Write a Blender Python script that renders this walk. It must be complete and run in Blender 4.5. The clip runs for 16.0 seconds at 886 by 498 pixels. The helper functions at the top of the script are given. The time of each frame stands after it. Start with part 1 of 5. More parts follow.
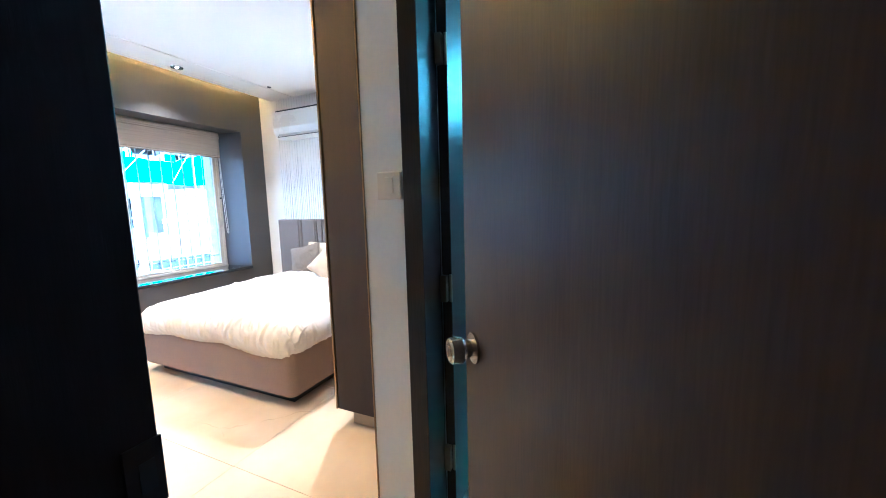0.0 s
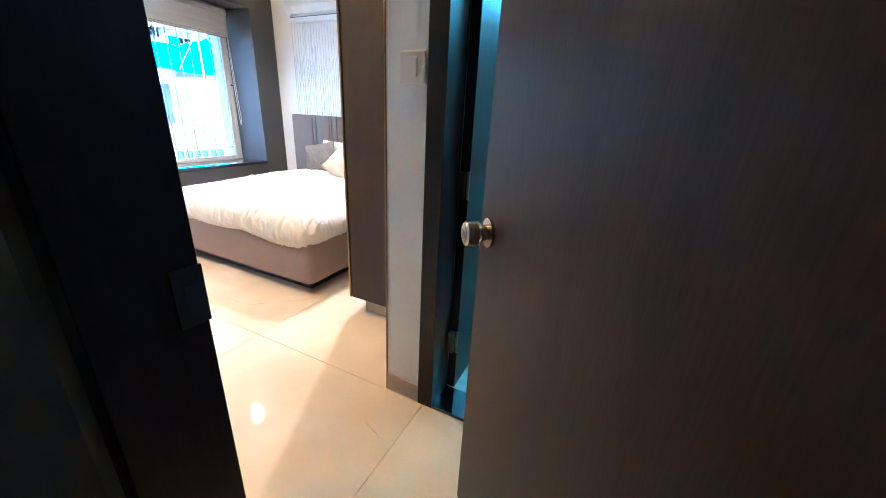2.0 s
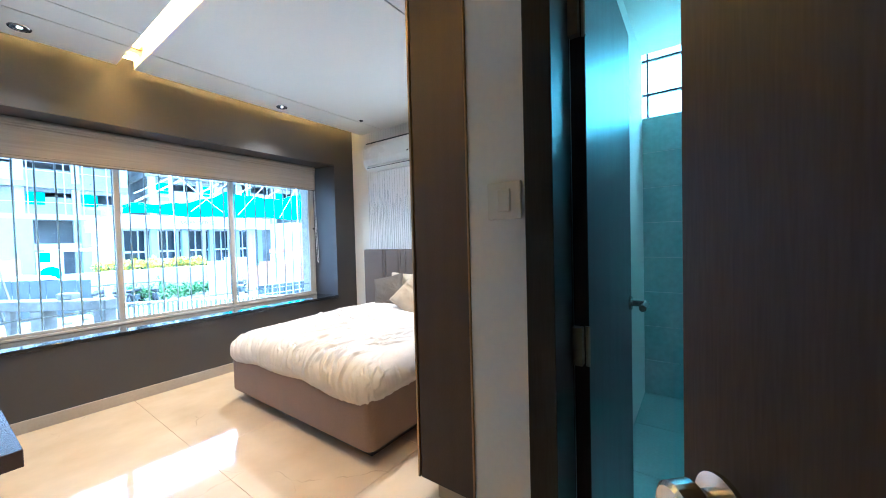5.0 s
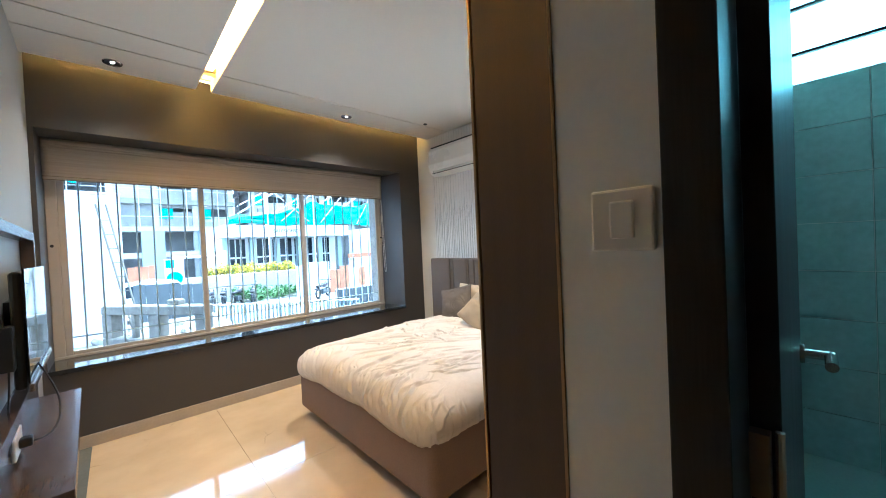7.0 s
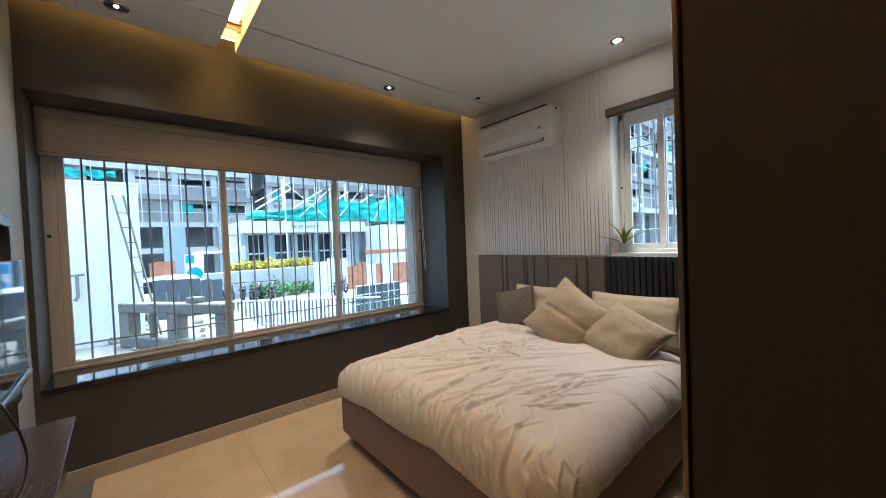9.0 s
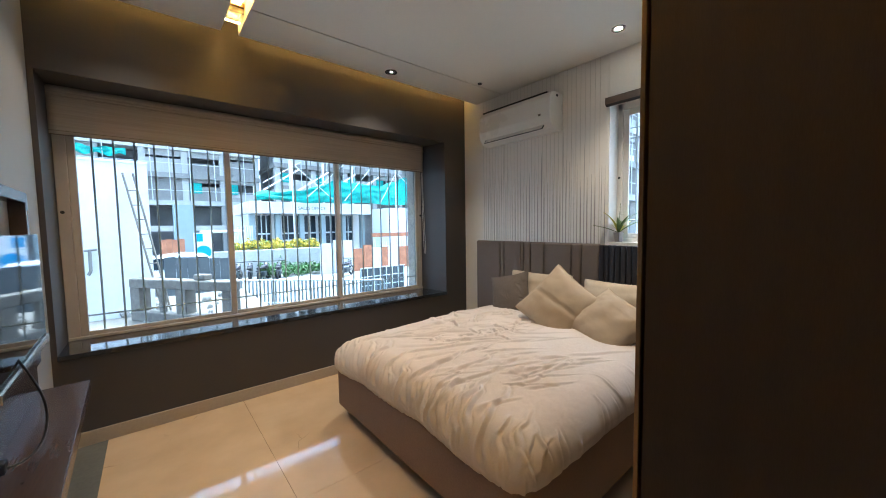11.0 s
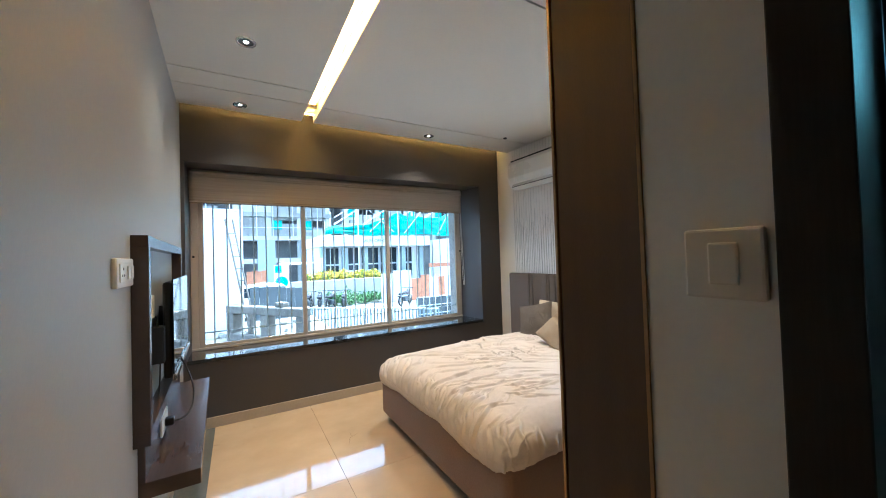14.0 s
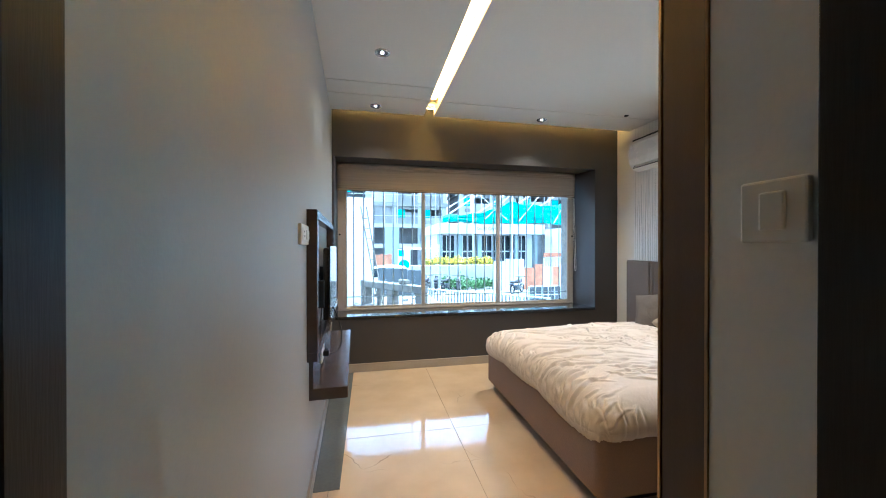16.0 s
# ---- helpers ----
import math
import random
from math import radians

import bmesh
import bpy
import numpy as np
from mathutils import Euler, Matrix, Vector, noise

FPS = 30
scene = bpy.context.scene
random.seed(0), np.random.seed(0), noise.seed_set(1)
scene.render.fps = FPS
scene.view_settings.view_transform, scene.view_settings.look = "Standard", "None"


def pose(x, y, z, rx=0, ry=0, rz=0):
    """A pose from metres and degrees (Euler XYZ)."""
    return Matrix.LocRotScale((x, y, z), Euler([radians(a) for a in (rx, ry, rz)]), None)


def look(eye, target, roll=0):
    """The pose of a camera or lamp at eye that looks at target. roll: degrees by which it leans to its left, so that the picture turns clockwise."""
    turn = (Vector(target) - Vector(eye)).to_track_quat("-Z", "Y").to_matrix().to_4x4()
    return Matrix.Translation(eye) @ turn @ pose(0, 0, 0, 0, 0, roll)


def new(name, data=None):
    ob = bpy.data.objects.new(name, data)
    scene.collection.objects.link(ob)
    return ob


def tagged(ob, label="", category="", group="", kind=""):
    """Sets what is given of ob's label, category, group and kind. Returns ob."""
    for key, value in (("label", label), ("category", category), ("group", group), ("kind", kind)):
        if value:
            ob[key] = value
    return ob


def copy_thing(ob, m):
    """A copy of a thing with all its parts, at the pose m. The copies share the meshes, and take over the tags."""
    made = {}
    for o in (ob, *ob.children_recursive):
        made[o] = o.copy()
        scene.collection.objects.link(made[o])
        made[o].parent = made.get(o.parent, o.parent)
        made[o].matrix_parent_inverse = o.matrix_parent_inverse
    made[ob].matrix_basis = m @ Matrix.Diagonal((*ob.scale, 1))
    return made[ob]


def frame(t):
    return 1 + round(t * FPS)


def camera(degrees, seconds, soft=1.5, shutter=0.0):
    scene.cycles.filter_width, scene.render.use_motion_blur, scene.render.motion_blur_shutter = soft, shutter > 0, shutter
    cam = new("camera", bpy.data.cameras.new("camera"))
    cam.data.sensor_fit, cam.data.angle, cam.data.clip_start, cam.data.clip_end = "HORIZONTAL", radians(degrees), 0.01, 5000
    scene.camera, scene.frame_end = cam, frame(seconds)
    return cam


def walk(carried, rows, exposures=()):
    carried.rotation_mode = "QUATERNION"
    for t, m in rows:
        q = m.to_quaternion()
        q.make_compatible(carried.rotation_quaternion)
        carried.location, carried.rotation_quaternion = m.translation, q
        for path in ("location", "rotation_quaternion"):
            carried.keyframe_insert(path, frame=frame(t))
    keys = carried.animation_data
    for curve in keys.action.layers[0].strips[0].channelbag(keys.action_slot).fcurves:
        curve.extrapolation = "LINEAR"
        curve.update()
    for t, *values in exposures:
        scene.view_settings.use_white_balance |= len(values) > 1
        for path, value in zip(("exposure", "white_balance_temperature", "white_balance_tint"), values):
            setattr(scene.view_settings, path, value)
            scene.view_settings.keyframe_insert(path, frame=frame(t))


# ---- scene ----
cam = camera(102.6, 16.0, soft=1.0)
PATH = [
    (0, (-0.083, 0.021, 1.259), (1.735, 0.818, 1.017), -1.4),
    (0.5, (-0.099, 0.022, 1.272), (1.716, 0.835, 1.06), -0.8),
    (1, (-0.112, 0.023, 1.233), (1.66, 0.855, 0.823), 1.1),
    (1.5, (-0.112, 0.026, 1.209), (1.607, 0.862, 0.618), 2.4),
    (2, (-0.108, 0.027, 1.186), (1.587, 0.831, 0.491), 3.0),
    (2.5, (-0.092, 0.042, 1.216), (1.646, 0.9, 0.72), 1.5),
    (3, (-0.04, 0.062, 1.255), (1.747, 0.944, 1.086), -1.5),
    (3.5, (0.041, 0.12, 1.232), (1.82, 1.024, 1.088), -3.0),
    (4, (0.083, 0.165, 1.227), (1.818, 1.154, 1.106), -4.2),
    (4.5, (0.114, 0.214, 1.232), (1.799, 1.286, 1.122), -1.2),
    (5, (0.162, 0.284, 1.239), (1.781, 1.458, 1.184), -1.5),
    (5.2, (0.191, 0.318, 1.254), (1.747, 1.575, 1.215), -2.1),
    (7.3, (0.412, 0.549, 1.308), (1.702, 2.076, 1.285), -1.4),
    (7.5, (0.385, 0.649, 1.295), (1.596, 2.241, 1.289), -0.8),
    (8, (0.502, 0.867, 1.318), (1.47, 2.613, 1.444), -5.6),
    (8.5, (0.509, 1.02, 1.283), (1.635, 2.673, 1.28), -4.1),
    (9, (0.481, 1.114, 1.292), (1.782, 2.632, 1.249), -2.3),
    (9.2, (0.468, 1.124, 1.295), (1.797, 2.619, 1.272), -2.7),
    (11.3, (0.497, 1.006, 1.291), (1.754, 2.555, 1.153), -1.1),
    (11.5, (0.473, 1.007, 1.271), (1.718, 2.566, 1.137), -1.9),
    (12, (0.472, 0.961, 1.303), (1.769, 2.476, 1.158), -2.2),
    (12.5, (0.474, 0.897, 1.297), (1.779, 2.409, 1.201), -3.2),
    (13, (0.49, 0.72, 1.267), (1.561, 2.406, 1.17), -0.3),
    (13.5, (0.483, 0.579, 1.301), (1.416, 2.348, 1.253), -0.4),
    (14, (0.414, 0.457, 1.353), (1.416, 2.188, 1.395), -1.8),
    (14.5, (0.419, 0.378, 1.363), (1.31, 2.169, 1.369), -0.4),
    (15, (0.403, 0.305, 1.331), (1.08, 2.186, 1.376), 0.5),
    (15.5, (0.387, 0.272, 1.311), (0.917, 2.201, 1.321), -0.8),
    (16, (0.383, 0.262, 1.277), (0.793, 2.219, 1.268), 0.0),
]
EXPO = [(0.0, 5.3, 4000, 6), (3.0, 5.15, 4000, 5), (5.2, 4.45, 4150, 3), (7.3, 3.85, 4700, 4), (7.8, 3.58, 4800, 5), (8.5, 2.95, 4950, 6), (9.2, 2.88, 4950, 7), (12.5, 3.38, 4880, 6), (14.0, 3.6, 4680, 4), (16.0, 3.68, 4500, 3)]
walk(cam, [(t, look(eye, target, roll)) for t, eye, target, roll in PATH], EXPO)

# ---- world and light ----
world = bpy.data.worlds.new("overcast_sky")
scene.world = world
world.use_nodes = True
wn = world.node_tree.nodes
wl = world.node_tree.links
sky = wn.new("ShaderNodeTexSky")
sky.sky_type = "NISHITA"
sky.sun_disc = False
sky.sun_elevation = radians(77)
sky.sun_rotation = radians(63)
sky.air_density, sky.dust_density, sky.ozone_density = 0.9, 5.0, 0.8
wn["Background"].inputs["Strength"].default_value = 0.15
veil = wn.new("ShaderNodeHueSaturation")
veil.inputs["Saturation"].default_value = 0.65
wl.new(sky.outputs["Color"], veil.inputs["Color"])
wl.new(veil.outputs["Color"], wn["Background"].inputs["Color"])

sun = bpy.data.lights.new("sun", "SUN")
sun.energy, sun.angle, sun.color = 0.8, radians(14), (1.0, 0.97, 0.92)
sun_ob = new("sun", sun)
sun_ob.matrix_basis = look((0, 0, 30), (-6, -3, 0))


# ---- mesh helpers ----
def part(name, bm, material, parent=None, label="", smooth=False):
    """Link a bmesh, built in world coordinates, as one mesh object under a thing or part."""
    me = bpy.data.meshes.new(name)
    bmesh.ops.recalc_face_normals(bm, faces=bm.faces)
    bm.to_mesh(me)
    bm.free()
    if smooth:
        for p in me.polygons:
            p.use_smooth = True
    me.materials.append(material)
    ob = new(name, me)
    if parent is not None:
        ob.parent = parent
        if parent.type == "EMPTY":
            ob.matrix_parent_inverse = parent.matrix_basis.inverted()
    if label:
        ob["label"] = label
    return ob


def thing(name, loc, label, category, group="", kind=""):
    ob = new(name)
    ob.empty_display_size = 0.1
    ob.matrix_basis = Matrix.Translation(loc)
    return tagged(ob, label, category, group, kind)


def box(bm, x0, x1, y0, y1, z0, z1, bevel=0.0, m=None, seg=2):
    mat = Matrix.Translation(((x0 + x1) / 2, (y0 + y1) / 2, (z0 + z1) / 2)) @ Matrix.Diagonal((abs(x1 - x0), abs(y1 - y0), abs(z1 - z0), 1))
    made = bmesh.ops.create_cube(bm, size=1, matrix=mat)
    vs = made["verts"]
    if bevel:
        es = {e for v in vs for e in v.link_edges}
        r = bmesh.ops.bevel(bm, geom=list(es), offset=bevel, segments=seg, affect="EDGES", profile=0.5, clamp_overlap=True)
        vs = [v for v in {v for f in r["faces"] for v in f.verts}]
        if m is not None:
            done = set()
            stack = list(vs)
            while stack:
                v = stack.pop()
                if v in done:
                    continue
                done.add(v)
                stack.extend(e.other_vert(v) for e in v.link_edges)
            vs = list(done)
    if m is not None:
        bmesh.ops.transform(bm, matrix=m, verts=vs)
    return bm


def boxes(*rows, bevel=0.0, m=None):
    bm = bmesh.new()
    for r in rows:
        box(bm, *r, bevel=bevel, m=m)
    return bm


def rod(bm, a, b, r, seg=10, r2=None):
    """A round bar from a to b."""
    a, b = Vector(a), Vector(b)
    d = b - a
    m = Matrix.Translation((a + b) / 2) @ d.to_track_quat("Z", "Y").to_matrix().to_4x4()
    bmesh.ops.create_cone(bm, cap_ends=True, segments=seg, radius1=r, radius2=r if r2 is None else r2, depth=d.length, matrix=m)
    return bm


def tube(name, pts, r, material, parent=None, label=""):
    """A smooth round cable through pts."""
    cu = bpy.data.curves.new(name, "CURVE")
    cu.dimensions, cu.bevel_depth, cu.bevel_resolution = "3D", r, 3
    sp = cu.splines.new("NURBS")
    sp.points.add(len(pts) - 1)
    for p, c in zip(sp.points, pts):
        p.co = (*c, 1)
    sp.use_endpoint_u, sp.order_u = True, 4
    tmp = bpy.data.objects.new(name, cu)
    me = bpy.data.meshes.new_from_object(tmp)
    bpy.data.objects.remove(tmp)
    me.materials.clear()
    me.materials.append(material)
    for p in me.polygons:
        p.use_smooth = True
    ob = new(name, me)
    if parent is not None:
        ob.parent = parent
        if parent.type == "EMPTY":
            ob.matrix_parent_inverse = parent.matrix_basis.inverted()
    if label:
        ob["label"] = label
    return ob


# ---- materials ----
def mat(name, color, rough=0.5, metal=0.0, vary=0.06, scale=4.0, fine=60.0, bump=0.0, bump_scale=200.0, stretch=(1, 1, 1), rand=0.0, spec=0.5, coat=0.0, rv=0.05):
    """A surface with large and fine colour variation and a fine relief, in metres."""
    m = bpy.data.materials.new(name)
    m.use_nodes = True
    n, l = m.node_tree.nodes, m.node_tree.links
    b = n["Principled BSDF"]
    b.inputs["Roughness"].default_value = rough
    b.inputs["Metallic"].default_value = metal
    b.inputs["Specular IOR Level"].default_value = spec
    b.inputs["Coat Weight"].default_value = coat
    tc = n.new("ShaderNodeTexCoord")
    mp = n.new("ShaderNodeMapping")
    mp.inputs["Scale"].default_value = stretch
    l.new(tc.outputs["Object"], mp.inputs["Vector"])
    n1 = n.new("ShaderNodeTexNoise")
    n1.inputs["Scale"].default_value, n1.inputs["Detail"].default_value = scale, 4
    n2 = n.new("ShaderNodeTexNoise")
    n2.inputs["Scale"].default_value, n2.inputs["Detail"].default_value = fine, 3
    for q in (n1, n2):
        l.new(mp.outputs["Vector"], q.inputs["Vector"])
    add = n.new("ShaderNodeMath")
    add.operation = "ADD"
    l.new(n1.outputs["Fac"], add.inputs[0])
    l.new(n2.outputs["Fac"], add.inputs[1])
    rg = n.new("ShaderNodeMapRange")
    rg.inputs["From Min"].default_value, rg.inputs["From Max"].default_value = 0.6, 1.4
    rg.inputs["To Min"].default_value, rg.inputs["To Max"].default_value = 1 - vary, 1 + vary
    l.new(add.outputs[0], rg.inputs["Value"])
    mul = n.new("ShaderNodeVectorMath")
    mul.operation = "SCALE"
    mul.inputs[0].default_value = color
    if rand:
        oi = n.new("ShaderNodeObjectInfo")
        r2 = n.new("ShaderNodeMapRange")
        r2.inputs["To Min"].default_value, r2.inputs["To Max"].default_value = 1 - rand, 1 + rand
        l.new(oi.outputs["Random"], r2.inputs["Value"])
        mm = n.new("ShaderNodeMath")
        mm.operation = "MULTIPLY"
        l.new(rg.outputs["Result"], mm.inputs[0])
        l.new(r2.outputs["Result"], mm.inputs[1])
        l.new(mm.outputs[0], mul.inputs["Scale"])
    else:
        l.new(rg.outputs["Result"], mul.inputs["Scale"])
    l.new(mul.outputs["Vector"], b.inputs["Base Color"])
    rr = n.new("ShaderNodeMapRange")
    rr.inputs["From Min"].default_value, rr.inputs["From Max"].default_value = 0.3, 0.7
    rr.inputs["To Min"].default_value, rr.inputs["To Max"].default_value = max(0.02, rough * (1 - rv)), min(1, rough * (1 + rv))
    l.new(n1.outputs["Fac"], rr.inputs["Value"])
    l.new(rr.outputs["Result"], b.inputs["Roughness"])
    if bump:
        n3 = n.new("ShaderNodeTexNoise")
        n3.inputs["Scale"].default_value, n3.inputs["Detail"].default_value = bump_scale, 3
        l.new(mp.outputs["Vector"], n3.inputs["Vector"])
        bp = n.new("ShaderNodeBump")
        bp.inputs["Strength"].default_value, bp.inputs["Distance"].default_value = bump, 0.002
        l.new(n3.outputs["Fac"], bp.inputs["Height"])
        l.new(bp.outputs["Normal"], b.inputs["Normal"])
    return m


def glow(name, color, strength):
    m = bpy.data.materials.new(name)
    m.use_nodes = True
    b = m.node_tree.nodes["Principled BSDF"]
    b.inputs["Base Color"].default_value = (*color, 1)
    b.inputs["Emission Color"].default_value = (*color, 1)
    b.inputs["Emission Strength"].default_value = strength
    return m


def glass(name, color=(1, 1, 1), rough=0.0):
    m = bpy.data.materials.new(name)
    m.use_nodes = True
    b = m.node_tree.nodes["Principled BSDF"]
    b.inputs["Base Color"].default_value = (*color, 1)
    b.inputs["Roughness"].default_value = rough
    b.inputs["Transmission Weight"].default_value = 1.0
    b.inputs["IOR"].default_value = 1.05
    return m


M_CREAM = mat("cream_wall_paint", (0.79, 0.76, 0.71), 0.55, vary=0.03, scale=1.5, bump=0.15, bump_scale=120)
M_GREYWALL = mat("warm_grey_wall_paint", (0.35, 0.348, 0.343), 0.5, vary=0.035, scale=1.2, bump=0.2, bump_scale=140)
M_CEIL = mat("white_ceiling_paint", (0.73, 0.70, 0.63), 0.6, vary=0.02, scale=1.0, bump=0.08)
M_CHARCOAL = mat("charcoal_wall_paint", (0.062, 0.055, 0.0525), 0.48, vary=0.06, scale=2.0, bump=0.2, bump_scale=150)
M_GROOVE = mat("dark_groove", (0.16, 0.15, 0.14), 0.8, vary=0.05)
M_GRANITE = mat("black_granite", (0.018, 0.018, 0.02), 0.05, coat=0.6, vary=0.35, scale=40, fine=300)
M_SKIRT = mat("beige_marble_skirting", (0.42, 0.36, 0.29), 0.3, vary=0.08, scale=6)
M_GREYSTONE = mat("grey_floor_stone", (0.17, 0.18, 0.18), 0.12, vary=0.12, scale=5)
M_WENGE = mat("dark_wenge_veneer", (0.043, 0.0315, 0.0303), 0.40, spec=0.08, rv=0.03, vary=0.26, scale=2.0, fine=40, stretch=(7, 7, 0.4), bump=0.05, bump_scale=60)
M_FRAME = mat("dark_wooden_door_frame", (0.018, 0.0125, 0.0105), 0.36, spec=0.3, vary=0.4, scale=3, fine=24, stretch=(9, 9, 0.5), bump=0.1, bump_scale=60)
M_WARD = mat("taupe_wardrobe_laminate", (0.053, 0.0402, 0.0378), 0.52, spec=0.1, vary=0.12, scale=3, fine=80, stretch=(6, 6, 0.6), bump=0.05)
M_BRASS = mat("brushed_brass_trim", (0.24, 0.16, 0.085), 0.35, metal=0.9, vary=0.1, scale=10)
M_WHITEPLASTIC = mat("white_plastic", (0.76, 0.74, 0.69), 0.3, vary=0.02)
M_UPVC = mat("off_white_window_frame", (0.52, 0.47, 0.41), 0.35, vary=0.03)
M_BLACK = mat("black_plastic", (0.012, 0.012, 0.013), 0.3, vary=0.1)
M_GLASS = glass("green_tinted_window_glass", (0.90, 1.0, 0.96))


def marble(name):
    m = bpy.data.materials.new(name)
    m.use_nodes = True
    n, l = m.node_tree.nodes, m.node_tree.links
    b = n["Principled BSDF"]
    tc = n.new("ShaderNodeTexCoord")
    n0 = n.new("ShaderNodeTexNoise")
    n0.inputs["Scale"].default_value, n0.inputs["Detail"].default_value = 1.3, 6
    mixv = n.new("ShaderNodeVectorMath")
    mixv.operation = "MULTIPLY_ADD"
    mixv.inputs[1].default_value = (0.5, 0.5, 0.5)
    l.new(tc.outputs["Object"], n0.inputs["Vector"])
    l.new(n0.outputs["Color"], mixv.inputs[0])
    l.new(tc.outputs["Object"], mixv.inputs[2])
    vo = n.new("ShaderNodeTexVoronoi")
    vo.feature = "DISTANCE_TO_EDGE"
    vo.inputs["Scale"].default_value = 1.5
    l.new(mixv.outputs["Vector"], vo.inputs["Vector"])
    vein = n.new("ShaderNodeMapRange")
    vein.inputs["From Min"].default_value, vein.inputs["From Max"].default_value = 0.0, 0.006
    vein.inputs["To Min"].default_value, vein.inputs["To Max"].default_value = 1.0, 0.0
    l.new(vo.outputs["Distance"], vein.inputs["Value"])
    gate = n.new("ShaderNodeTexNoise")
    gate.inputs["Scale"].default_value = 2.3
    l.new(tc.outputs["Object"], gate.inputs["Vector"])
    gr = n.new("ShaderNodeMapRange")
    gr.inputs["From Min"].default_value, gr.inputs["From Max"].default_value = 0.56, 0.72
    l.new(gate.outputs["Fac"], gr.inputs["Value"])
    mu = n.new("ShaderNodeMath")
    mu.operation = "MULTIPLY"
    l.new(vein.outputs["Result"], mu.inputs[0])
    l.new(gr.outputs["Result"], mu.inputs[1])
    cloud = n.new("ShaderNodeTexNoise")
    cloud.inputs["Scale"].default_value, cloud.inputs["Detail"].default_value = 3.0, 8
    l.new(tc.outputs["Object"], cloud.inputs["Vector"])
    ramp = n.new("ShaderNodeValToRGB")
    ramp.color_ramp.elements[0].position, ramp.color_ramp.elements[0].color = 0.3, (0.62, 0.465, 0.300, 1)
    ramp.color_ramp.elements[1].position, ramp.color_ramp.elements[1].color = 0.7, (0.74, 0.58, 0.400, 1)
    l.new(cloud.outputs["Fac"], ramp.inputs["Fac"])
    mx = n.new("ShaderNodeMix")
    mx.data_type = "RGBA"
    mx.inputs["B"].default_value = (0.24, 0.16, 0.10, 1)
    l.new(mu.outputs[0], mx.inputs["Factor"])
    l.new(ramp.outputs["Color"], mx.inputs["A"])
    l.new(mx.outputs["Result"], b.inputs["Base Color"])
    b.inputs["Roughness"].default_value = 0.07
    return m


M_MARBLE = marble("polished_beige_marble")

# ---- plan: window wall y=4, headboard wall x=3.3, ceiling 2.6 ----
H = 2.6
XR = 3.30          # headboard wall
YW = 4.0           # window wall, room face
# left wall leans a little against the window wall: its room face runs from (0.145, 0.555) to (0.02, 4.0)
LA = math.atan2(0.125, 3.445)
LEFT = Matrix.Translation((0.145, 0.555, 0)) @ Matrix.Rotation(LA, 4, "Z")   # local y along the wall, local x into the room


def struct(name, bm, material, label, category):
    return tagged(part(name, bm, material), label, category, kind="structure")


# floor bed, slabs lie on it
floor = struct("floor", boxes((-1.6, 3.45, -1.6, 4.0, -0.15, -0.012)), M_GROOVE, "polished beige marble slab floor with fine joints", "floor")
# window wall with its deep recess
WX0, WX1, WZ0, WZ1 = 0.045, 3.0, 0.57, 2.20
struct("wall_window", boxes((-0.2, WX0, YW, 4.55, -0.15, 3.0), (WX1, XR + 0.25, YW, 4.55, -0.15, 3.0), (WX0, WX1, YW, 4.55, -0.15, WZ0 - 0.03), (WX0, WX1, YW, 4.55, WZ1, 3.0)), M_CHARCOAL, "charcoal painted wall round the wide window recess", "wall")
struct("window_ledge", boxes((WX0, WX1, YW - 0.012, 4.40, WZ0 - 0.03, WZ0), bevel=0.003), M_GRANITE, "polished black granite ledge of the window recess", "ledge")
struct("skirting_window_wall", boxes((0.03, XR, YW - 0.016, YW, 0, 0.085), bevel=0.003), M_SKIRT, "beige marble skirting along the charcoal wall", "skirting")
# left wall
struct("wall_left", boxes((-0.14, 0, 0.03, 3.45, -0.15, 3.0), m=LEFT), M_GREYWALL, "warm grey painted wall carrying the television", "wall")
# headboard wall with a window
NY0, NY1, NZ0, NZ1 = 1.45, 2.35, 1.14, 2.24
struct("wall_headboard", boxes((XR, XR + 0.25, 0.70, NY0, -0.15, 3.0), (XR, XR + 0.25, NY1, YW, -0.15, 3.0), (XR, XR + 0.25, NY0, NY1, -0.15, NZ0), (XR, XR + 0.25, NY0, NY1, NZ1, 3.0)), M_CREAM, "cream wall behind the bed", "wall")
# passage wall by the bathroom, with door opening y -0.22 .. 0.555
struct("wall_bathroom", boxes((0.985, 1.12, 0.625, 0.79, -0.15, 3.0), (1.12, XR, 0.64, 0.79, -0.15, 3.0), (0.985, 1.12, -0.9, -0.29, -0.15, 3.0), (0.985, 1.12, -0.29, 0.625, 2.17, 3.0)), M_CREAM, "cream painted wall beside the bathroom door", "wall")
struct("wall_passage_end", boxes((-0.02, 0.985, -0.5, -0.36, -0.15, 3.0)), M_CREAM, "cream painted wall at the passage end", "wall")
# entry wall: pier south of the hinge and the lintel over the door
struct("wall_entry", boxes((0.01, 0.13, -0.36, -0.25, -0.15, 3.0), (0.01, 0.13, -0.25, 0.55, 2.17, 3.0)), M_CREAM, "cream painted wall over the entry door", "wall")
